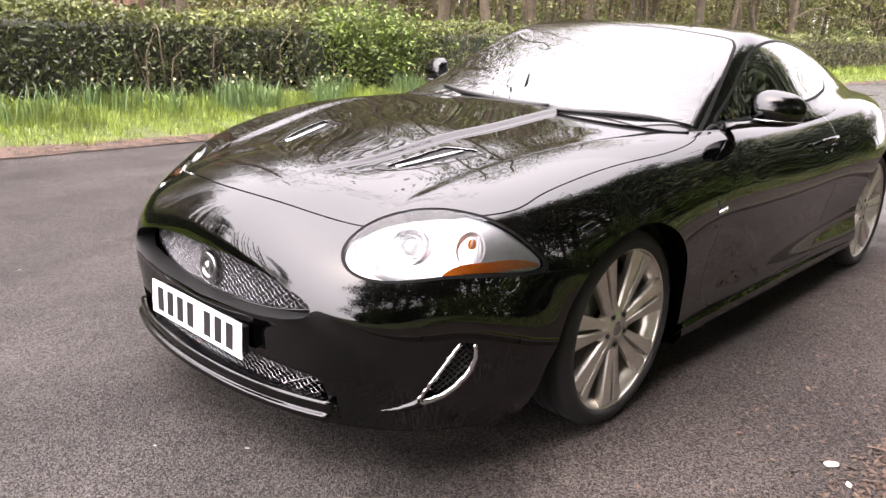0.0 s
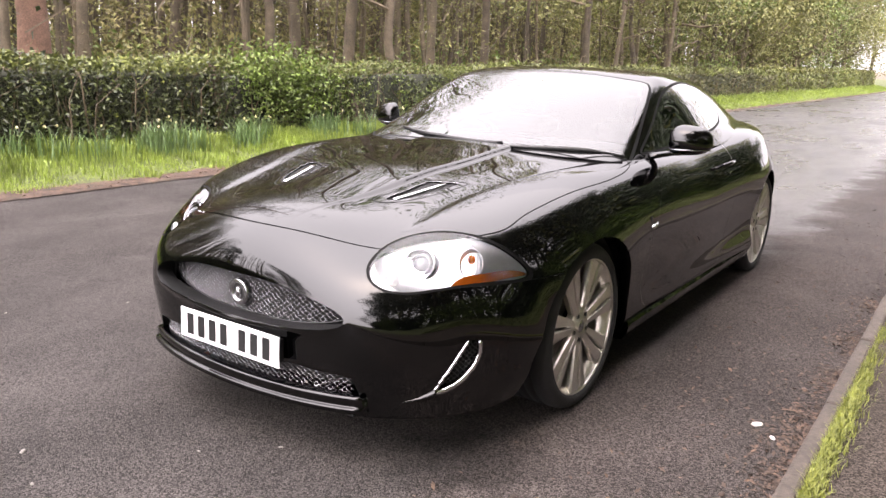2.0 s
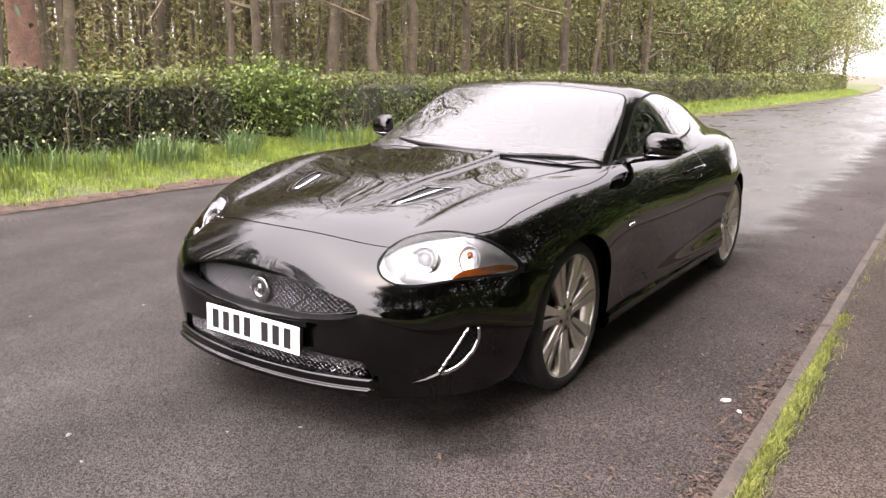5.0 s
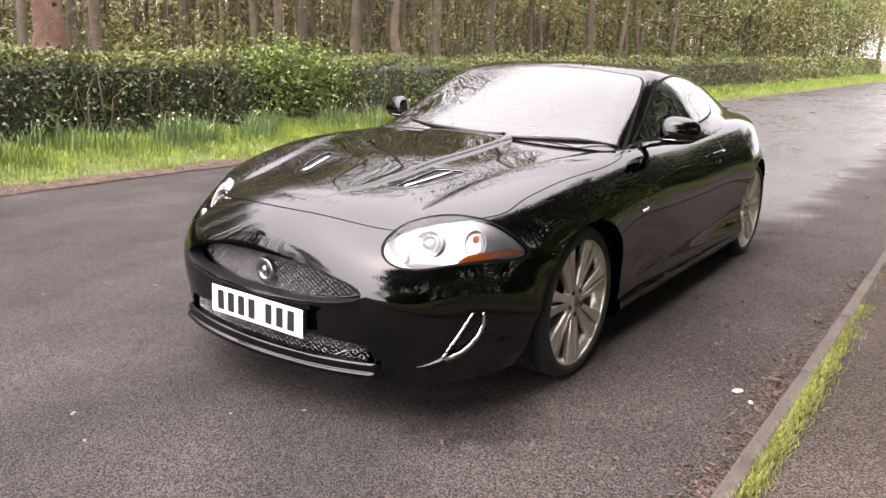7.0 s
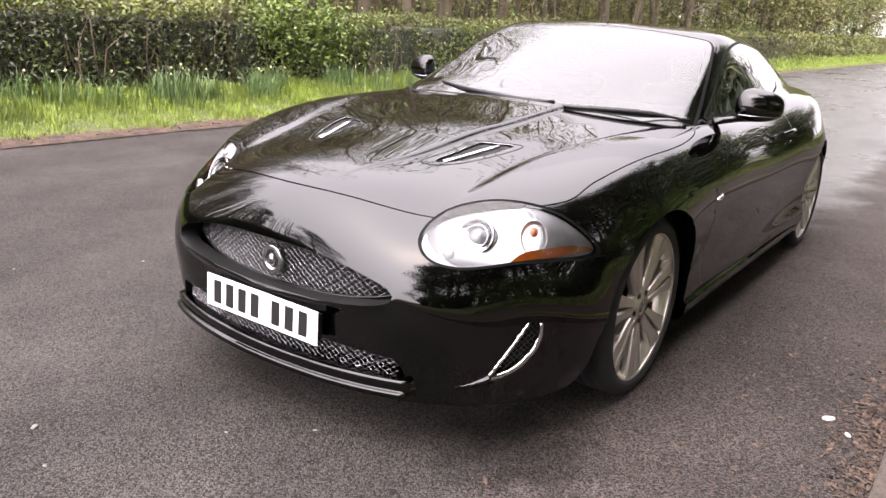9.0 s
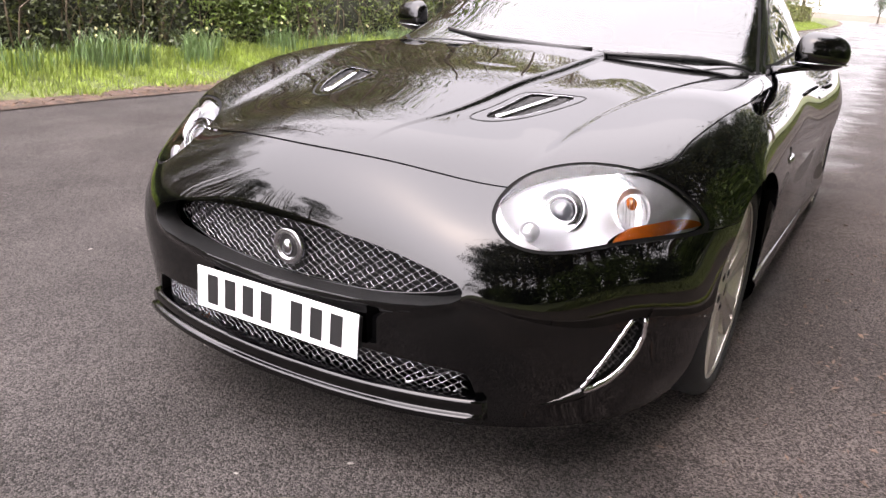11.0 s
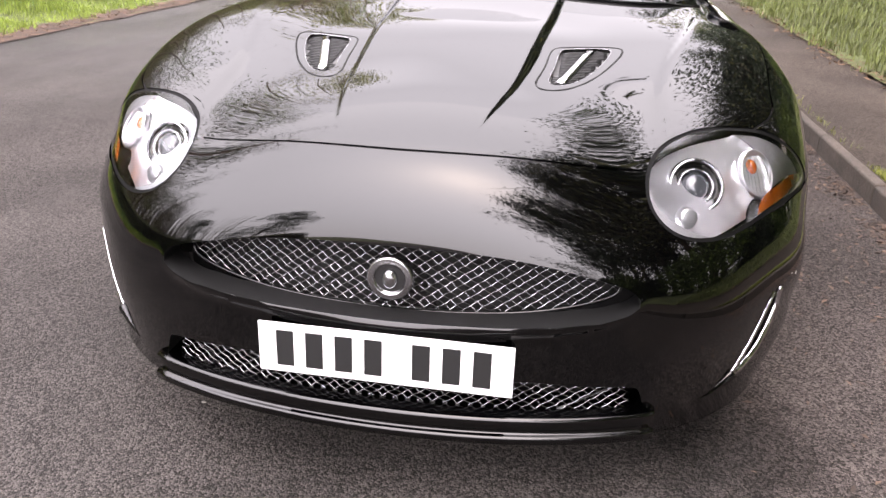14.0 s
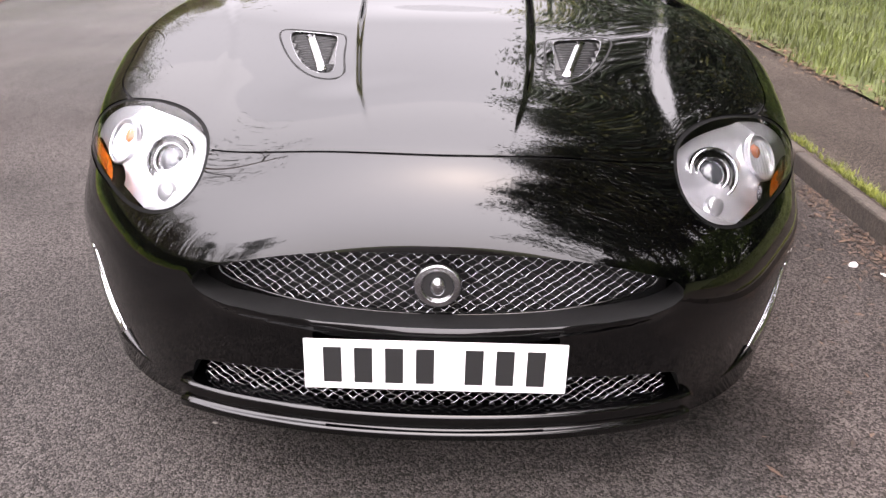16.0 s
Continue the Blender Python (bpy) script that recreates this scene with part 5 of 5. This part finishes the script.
spots = []
for k in range(220):
    y = RNG.uniform(-9, 62)
    x = (-8.4 if y > 2 else -9.6) - 24 * RNG.random() ** 1.25
    spots.append((x + float(bend(y)), y, (RNG.uniform(0.7, 1.0) if y > 1.5 else RNG.uniform(0.5, 0.7)) if x > -15 else RNG.uniform(0.9, 1.25)))
place(poles, spots, "woodland trees")
place(bare, [(-8.6, 10.5, 0.7), (-9.2, 15, 0.75), (-8.8, 20.5, 0.8), (-9.4, 24.5, 0.6), (-8.7, 7.2, 0.6),
             (8.0, -2.6, 1.45), (8.2, 2.6, 1.4), (8.4, -8.0, 1.5), (8.8, -5.2, 1.5), (8.0, 8.5, 1.3), (7.8, 15.5, 1.1), (8.6, -13, 1.4)], "lane-side trees")
place(dense, [(-9.5, 29, 0.75), (-9.2, 34, 0.7), (-10, 39, 0.8), (-9.6, 45, 0.75), (-10.5, 51, 0.85), (-11, 58, 0.9), (-12, 66, 0.95), (-13, 75, 1.0), (-14, 86, 1.1), (-14.5, 97, 1.1), (-15, 108, 1.2), (-14, 122, 1.3),
              (8.8, 19, 0.9), (8.2, 26, 0.9), (7.4, 36, 0.9), (-12.5, 31, 0.85), (-13, 48, 0.95), (-22, 96, 1.2), (-9.8, 42, 0.7), (-10.2, 48, 0.75), (-11, 54.5, 0.8), (-11.6, 62, 0.85), (-13, 70, 0.9), (-15, 80, 1.0), (-14, 60, 1.1), (-17, 70, 1.2), (-15, 37, 1.0), (-20, 90, 1.3), (-8.4, 47, 0.7), (-8.3, 54, 0.78), (-8.6, 61, 0.85), (-9.2, 69, 0.95), (10.8, -1.0, 1.35), (10.6, 6.6, 1.3)], "leafy trees")
place(dark, [(9.6, -7, 1.35), (9.6, 0.8, 1.35), (9.4, 4.6, 1.25), (9.8, -11, 1.4), (9.6, 8.6, 1.25), (9.8, -1.8, 1.4), (9.4, 12.5, 1.15), (9.8, -15, 1.4), (9.4, 16.5, 1.1), (-14, -12, 0.45), (9.6, -19, 1.1), (-15, -24, 0.7), (10.4, -4.4, 1.45), (-4.5, 122, 0.5), (7.7, 10.5, 1.15), (7.5, 14.6, 1.15), (7.7, 18.7, 1.1), (7.6, 23, 1.1)], "evergreen trees")

# the big red-barked trunk behind the hedge
w = Wood()
hs = np.linspace(0, 14, 10)
w.tube([np.array([-0.05 * h + 0.1 * math.sin(h), 0.02 * h, h]) for h in hs], [0.23 * (1 - 0.045 * h) + (0.07 if h == 0 else 0) for h in hs], 16)
pine = thing("pine_tree", "thick reddish-barked pine trunk behind the hedge", "tree", at=pose(-9.95, 3.6, 0.1))
mesh_of("trunk", w.V, w.F, BARKRED, pine, smooth=True)
w, tips = Wood(), []
rng = np.random.default_rng(77)
for k in range(9):
    a = rng.uniform(0, 6.28)
    w.limb(np.array([0, 0, 3.2 + k * 1.1]), np.array([math.cos(a), math.sin(a), 0.1]), 2.6, 0.05, 1, rng, tips)
mesh_of("limbwork", w.V, w.F, TWIG, pine)
tips = np.array(tips)
V, F = leaf_quads(tips[rng.integers(0, len(tips), 2500)] + rng.normal(size=(2500, 3)) * 0.5, 0.07)
mesh_of("crown", V, F, EVERGREEN, pine)

# far wood: many thin trunks, too many to tell apart
w = Wood()
for k in range(1500):
    x, y = -22 - 45 * RNG.random(), RNG.uniform(-30, 95)
    h = RNG.uniform(9, 15)
    r = RNG.uniform(0.05, 0.16)
    dx = RNG.normal() * 0.4
    w.tube([np.array([x, y, 0.0]), np.array([x + dx, y, h])], [r, r * 0.5], 5)
tagged(mesh_of("far_trunks", w.V, w.F, BARK), "far stand of thin brown trunks", "wood", kind="stuff")

# undergrowth and hanging sprays in the wood
cl = np.stack((-8.2 - 20 * RNG.random(520) ** 1.3, RNG.uniform(-12, 70, 520), 0.6 + 5.5 * RNG.random(520) ** 1.5), 1)
P = cl[RNG.integers(0, 520, 62000)] + RNG.normal(size=(62000, 3)) * [0.7, 0.7, 0.28]
V, F = leaf_quads(P, 0.045, flat=0.8)
tagged(mesh_of("undergrowth", V, F, SPRING), "sprays of fresh yellow-green leaves in the wood", "undergrowth", kind="stuff")
# brown mass of far twigs and buds that closes the wood
P = np.stack((-16 - 36 * RNG.random(230000) ** 0.8, RNG.uniform(2, 78, 230000), 0.5 + 12 * RNG.random(230000) ** 1.5), 1)
V, F = leaf_quads(P, 0.12)
tagged(mesh_of("far_twigs", V, F, material("far_twig", (0.15, 0.132, 0.055), 0.9, var=0.4, scale=0.2, spread=0.4)), "brown haze of far twigs and buds", "wood", kind="stuff")
cl = np.stack((-10 - 40 * RNG.random(260), RNG.uniform(-15, 80, 260), 0.3 + 1.2 * RNG.random(260)), 1)
P = cl[RNG.integers(0, 260, 30000)] + RNG.normal(size=(30000, 3)) * [1.2, 1.2, 0.4]
V, F = leaf_quads(P, 0.09, flat=0.5)
tagged(mesh_of("brambles", V, F, SHRUB), "low green brambles on the wood's floor", "undergrowth", kind="stuff")
w = Wood()
for k in range(900):
    x, y = -8.3 - 18 * RNG.random() ** 1.2, RNG.uniform(-10, 50)
    z, l = RNG.uniform(0.5, 6), RNG.uniform(0.6, 2.6)
    d = RNG.normal(size=3) * [1, 1, 0.6]
    d /= np.linalg.norm(d)
    p = np.array([x, y, z])
    q = p + d * l * 0.5 + [0, 0, 0.1]
    w.tube([p, q, q + (d + RNG.normal(size=3) * 0.4) * l * 0.5], [0.014, 0.009, 0.004], 3)
tagged(mesh_of("dead_twigs", w.V, w.F, TWIG), "tangle of bare twigs between the trunks", "undergrowth", kind="stuff")


# ---- hedge along the lane ----
def hedge_x(y):
    return left_edge(y) - 1.42


def hedge_shape(u, y, z_top):
    """A point on the hedge's face and top: u from 0 (foot) to 1 (back of the top)."""
    bulge = 0.1 * np.sin(y * 0.9) + 0.07 * np.sin(y * 2.3 + 1)
    x = hedge_x(y) - np.where(u < 0.62, 0.1 * (u / 0.62) ** 2, 0.1 + (u - 0.62) / 0.38 * 0.85) - bulge * 0.6
    z = np.where(u < 0.62, 0.22 + (z_top - 0.22) * np.minimum(1, u / 0.6), z_top)
    return x, z


def hedge(y0, y1, top, leaf, young, dens, size, label, thin=0.0):
    root = thing("hedge", label, "hedge", "hedges along the lane")
    ys = np.arange(y0, y1 + 0.1, 0.5)
    # near-black inner sheet: the shade between the leaves is put into its colour
    bm = bmesh.new()
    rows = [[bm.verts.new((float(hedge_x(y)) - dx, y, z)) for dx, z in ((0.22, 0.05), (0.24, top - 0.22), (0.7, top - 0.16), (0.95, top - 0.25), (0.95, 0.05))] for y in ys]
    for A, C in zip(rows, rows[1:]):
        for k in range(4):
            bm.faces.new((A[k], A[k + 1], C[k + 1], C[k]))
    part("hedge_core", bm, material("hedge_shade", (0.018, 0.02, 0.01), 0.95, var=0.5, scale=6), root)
    n = int((y1 - y0) * dens)
    u, y = RNG.random(n), RNG.uniform(y0, y1, n)
    zt = top + 0.05 * np.sin(y * 1.7) + RNG.normal(size=n) * 0.03
    keep = RNG.random(n) > thin * (np.sin(y * 3.1) * np.sin(y * 1.3 + u * 4) > 0.25)
    u, y, zt, n = u[keep], y[keep], zt[keep], int(keep.sum())
    x, z = hedge_shape(u, y, zt)
    depth = np.abs(RNG.normal(size=n)) * 0.09
    P = np.stack((x - depth * (u < 0.62) + RNG.normal(size=n) * 0.03, y, z - depth * (u >= 0.62) * 0.8 + RNG.normal(size=n) * 0.02), 1)
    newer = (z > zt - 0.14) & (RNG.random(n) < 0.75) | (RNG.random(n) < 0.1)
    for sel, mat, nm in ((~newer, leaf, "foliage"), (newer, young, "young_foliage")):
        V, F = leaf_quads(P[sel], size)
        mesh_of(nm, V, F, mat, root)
    w = Wood()
    for k in range(int((y1 - y0) * 7)):
        yy = RNG.uniform(y0, y1)
        p = np.array([float(hedge_x(yy)) - RNG.uniform(0.05, 0.3), yy, 0.1])
        q = p + [RNG.normal() * 0.08, RNG.normal() * 0.15, RNG.uniform(0.4, 0.9)]
        w.tube([p, (p + q) / 2 + RNG.normal(size=3) * 0.04, q, q + RNG.normal(size=3) * [0.1, 0.2, 0.1] + [0.05, 0, 0.2]], [0.013, 0.011, 0.008, 0.003], 4)
    tagged(mesh_of("stem_tangle", w.V, w.F, TWIG, root), "tangle of thin brown stems", kind="stuff")


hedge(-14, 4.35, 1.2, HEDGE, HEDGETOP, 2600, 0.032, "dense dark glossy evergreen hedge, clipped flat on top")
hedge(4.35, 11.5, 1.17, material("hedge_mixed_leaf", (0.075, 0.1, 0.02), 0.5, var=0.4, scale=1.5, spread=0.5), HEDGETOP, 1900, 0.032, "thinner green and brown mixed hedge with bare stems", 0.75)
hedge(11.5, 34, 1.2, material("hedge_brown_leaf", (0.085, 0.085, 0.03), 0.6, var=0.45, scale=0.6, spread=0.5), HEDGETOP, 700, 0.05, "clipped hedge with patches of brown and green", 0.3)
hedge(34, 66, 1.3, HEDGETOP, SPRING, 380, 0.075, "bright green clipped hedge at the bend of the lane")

# a taller green bush in the hedge, an old post and a rotten stump
P = np.concatenate([np.array([hx, hy, hz]) + RNG.normal(size=(2600, 3)) * [0.18, 0.42, 0.2] for hx, hy, hz in ((-6.62, 5.2, 0.98), (-6.66, 5.85, 0.94), (-6.58, 5.6, 0.7))])
V, F = leaf_quads(P, 0.034)
bush = thing("bush", "bright green bush growing out of the hedge", "bush")
mesh_of("foliage", V, F, material("bush_leaf", (0.1, 0.15, 0.022), 0.5, var=0.35, scale=2, spread=0.4), bush)
w = Wood()
for k in range(14):
    p = np.array([-6.75 + RNG.normal() * 0.05, 5.65 + RNG.normal() * 0.3, 0.1])
    w.tube([p, p + [0.02, RNG.normal() * 0.08, 0.5], p + [0.0, RNG.normal() * 0.2, 0.95]], [0.014, 0.01, 0.004], 4)
tagged(mesh_of("stems", w.V, w.F, TWIG, bush), "thin brown stems", kind="stuff")
w = Wood()
w.tube([np.array(p, float) for p in ((-6.75, 4.5, 0.1), (-6.76, 4.48, 0.6), (-6.79, 4.44, 0.95), (-6.85, 4.4, 1.22))], [0.11, 0.075, 0.07, 0.05], 10)
tagged(mesh_of("old_trunk", w.V, w.F, DARKBARK, smooth=True), "gnarled brown trunk standing in the hedge", "trunk")
w = Wood()
w.tube([np.array(p, float) for p in ((-6.45, 6.95, 0.1), (-6.47, 6.92, 0.45), (-6.5, 6.85, 0.68), (-6.52, 6.8, 0.86))], [0.14, 0.09, 0.06, 0.025], 10)
tagged(mesh_of("stump", w.V, w.F, DARKBARK, smooth=True), "broken brown stump in front of the hedge", "stump")


# ---- grass, daffodils ----
def sward(name, edge, sg, y0, y1, d0, d1, n, h, w, mat, base, label):
    y = y0 + (y1 - y0) * RNG.random(n) ** 1.2
    d = d0 + (d1 - d0) * RNG.random(n) ** 0.9
    edge_jit = 0.07 * np.sin(y * 5.1) + 0.05 * np.sin(y * 13.7)
    x = edge(y) + sg * (d + edge_jit)
    z = base(d, y)
    hh = h * (0.35 + 0.85 * np.clip(d / 1.3, 0, 1) ** 1.5) * (0.75 + 0.5 * np.sin(y * 2.1 + d * 3) ** 2)
    V, F = blades(np.stack((x, y, z), 1), hh, w)
    return tagged(mesh_of(name, V, F, mat), label, "grass", kind="stuff")


bank_v = lambda d, y: 0.01 + 0.16 * smooth01(d / 1.4)
sward("verge_grass", left_edge, -1, -6, 14, 0.14, 1.6, 90000, 0.13, 0.0035, GRASS, bank_v, "thick bright green spring grass on the verge")
sward("far_verge_grass", left_edge, -1, 14, 66, 0.12, 1.6, 24000, 0.17, 0.009, GRASS, bank_v, "bright green grass along the lane's far verge")
sward("right_verge_grass", right_edge, 1, -2, 26, 0.9, 4.2, 52000, 0.1, 0.006, SHADEDGRASS, lambda d, y: PAVE + 0.02 + 0 * d, "long green grass behind the footpath")
n = 6400
y = np.concatenate((RNG.normal(0.1, 0.4, n // 2), RNG.choice(np.array([-0.75, -0.6, -0.3, 0.15, 0.45, 0.8, 1.1, 1.5]), n // 3) + RNG.normal(size=n // 3) * 0.09, RNG.uniform(2, 6, n // 20)))
x = right_edge(y) + 0.066 + np.abs(RNG.normal(size=len(y))) * 0.03
V, F = blades(np.stack((x, y, np.full(len(y), PAVE - 0.005)), 1), 0.032, 0.0016, 1.2)
tagged(mesh_of("kerb_weeds", V, F, WEED), "yellow-green weeds growing along the back of the kerb", "weeds", kind="stuff")


def daffodils(x, y, z, n, flowers):
    root = thing("daffodil_clump", "clump of daffodils with blue-green leaves, flowers fading", "flowers", "daffodils on the verge")
    P = np.array([x, y, z]) + RNG.normal(size=(n, 3)) * [0.09, 0.12, 0]
    V, F = blades(P, 0.34, 0.006, 0.6)
    mesh_of("leaf_tuft", V, F, DAFFLEAF, root)
    for k in range(flowers):
        p = np.array([x, y, z]) + RNG.normal(size=3) * [0.1, 0.15, 0] + [0.05, 0, RNG.uniform(0.3, 0.42)]
        Vs, Fs = [p + [0.012, 0, 0]], []
        for j in range(6):
            a, r = j * math.pi / 3, 0.019
            i = len(Vs)
            Vs += [p + [0.004, r * math.cos(a - 0.35) * 0.7, r * math.sin(a - 0.35) * 0.7], p + [-0.004, r * math.cos(a), r * math.sin(a)], p + [0.004, r * math.cos(a + 0.35) * 0.7, r * math.sin(a + 0.35) * 0.7]]
            Fs.append((0, i, i + 1, i + 2))
        mesh_of("flower", Vs, Fs, PETAL, root)


for k in range(46):
    yy = RNG.uniform(-3, 9.5) if k < 38 else RNG.uniform(9.5, 18)
    xx = float(left_edge(yy)) - RNG.uniform(0.85, 1.32)
    daffodils(xx, yy, 0.14, 55, int(RNG.integers(0, 3)))

# thicket on the near side, behind the footpath
for k in range(17):
    x, y, s = 6.6 + 0.5 * math.sin(k * 2.1), -13 + 2.3 * k, 1.25 + 0.3 * math.sin(k * 1.7)
    b = thing("bush", ("loose green bush behind the grass verge", "dense dark evergreen bush behind the verge")[k % 3 == 0], "bush", "bushes behind the footpath")
    w = Wood()
    for a in range(7):
        dx, dy = RNG.normal() * 0.45, RNG.normal() * 0.7
        w.tube([np.array([x + dx * 0.2, y + dy * 0.2, 0.05]), np.array([x + dx * 0.6, y + dy * 0.6, 0.8 * s]), np.array([x + dx, y + dy, 1.6 * s])], [0.03, 0.02, 0.008], 4)
    tagged(mesh_of("stems", w.V, w.F, TWIG, b), "thin brown stems", kind="stuff")
    d = RNG.normal(size=(6500, 3))
    d /= np.linalg.norm(d, axis=1, keepdims=True)
    P = np.array([x, y, 1.15 * s]) + d * (RNG.random((6500, 1)) ** 0.45) * np.array([0.9, 1.5, 1.15]) * s * (1 + 0.18 * np.sin(d[:, :1] * 7 + k) * np.cos(d[:, 2:] * 6))
    P[:, 2] = np.abs(P[:, 2] - 0.1) + 0.1
    V, F = leaf_quads(P, 0.085)
    mesh_of("foliage", V, F, EVERGREEN if k % 3 == 0 else SHRUB, b)

# ---- litter on the lane ----
def scrap(name, x, y, r, mat, label, cat, squash=0.25):
    bm = bmesh.new()
    bmesh.ops.create_icosphere(bm, subdivisions=2, radius=1.0)
    for v in bm.verts:
        k = 1 + 0.35 * noise.noise(v.co * 1.7 + Vector((x * 9, y * 7, 0)))
        v.co = (v.co.x * r * k, v.co.y * r * 0.6 * k, max(-0.1, v.co.z) * r * squash * k)
    ob = part(name, bm, mat)
    ob.matrix_basis = pose(x, y, 0.002, 0, 0, (x * 977) % 180)
    return tagged(ob, label, cat)


scrap("paper_scrap", 1.523, 0.282, 0.026, PALE, "crumpled scrap of white paper by the kerb", "litter", 0.3)
scrap("paper_scrap", 1.6, 0.2, 0.016, PALE, "small torn bit of white paper", "litter")
for x, y, r in ((0.228, -1.004, 0.011), (-0.424, -1.572, 0.02), (0.03, -1.2, 0.008), (-0.2, -1.66, 0.012), (-1.6, -0.4, 0.012), (-0.55, -0.75, 0.009), (-1.2, 0.9, 0.014), (-1.9, -0.9, 0.011)):
    scrap("stone_chip", x, y, r * 0.8, STONE, "pale stone chip lying on the asphalt", "stone", 0.4)
n = 4200
y = np.concatenate((RNG.uniform(-1.5, 9, n // 2), RNG.choice(np.array([-0.55, -0.1, 0.25, 0.5, 0.95, 1.6, 2.4]), n - n // 2) + RNG.normal(size=n - n // 2) * 0.11))
x = right_edge(y) - np.abs(RNG.normal(size=n)) * np.where(np.arange(n) < n // 2, 0.4, 0.07) - 0.01
V, F = leaf_quads(np.stack((x, y, np.full(n, 0.004)), 1), 0.0105, 0.8, flat=4)
tagged(mesh_of("gutter_litter", V, F, GUTTER), "brown leaf fragments lying along the gutter", "leaf litter", kind="stuff")
n = 5000
y = RNG.uniform(-5, 16, n)
x = left_edge(y) + 0.02 + RNG.normal(size=n) * 0.11
V, F = leaf_quads(np.stack((x, y, 0.02 + 0.04 * RNG.random(n)), 1), 0.016, 0.6, flat=5)
tagged(mesh_of("verge_litter", V, F, LITTER), "dead leaves along the lane's far edge", "leaf litter", kind="stuff")
n = 3200
y = RNG.uniform(-2, 14, n)
x = right_edge(y) + 0.92 + RNG.normal(size=n) * 0.09 + 0.05 * np.sin(y * 3.3)
V, F = leaf_quads(np.stack((x, y, np.full(n, PAVE + 0.012) + 0.02 * RNG.random(n)), 1), 0.018, 0.7, flat=4)
tagged(mesh_of("path_litter", V, F, LITTER), "dead leaves and soil along the footpath's grassy edge", "leaf litter", kind="stuff")
for k in range(16):
    y = RNG.uniform(-0.9, 2.6)
    scrap("dirt_clod", float(right_edge(y)) - abs(RNG.normal()) * 0.28 - 0.03, y, RNG.uniform(0.008, 0.02), GUTTER, "small dark clod of mud and leaf in the gutter", "dirt", 0.35)
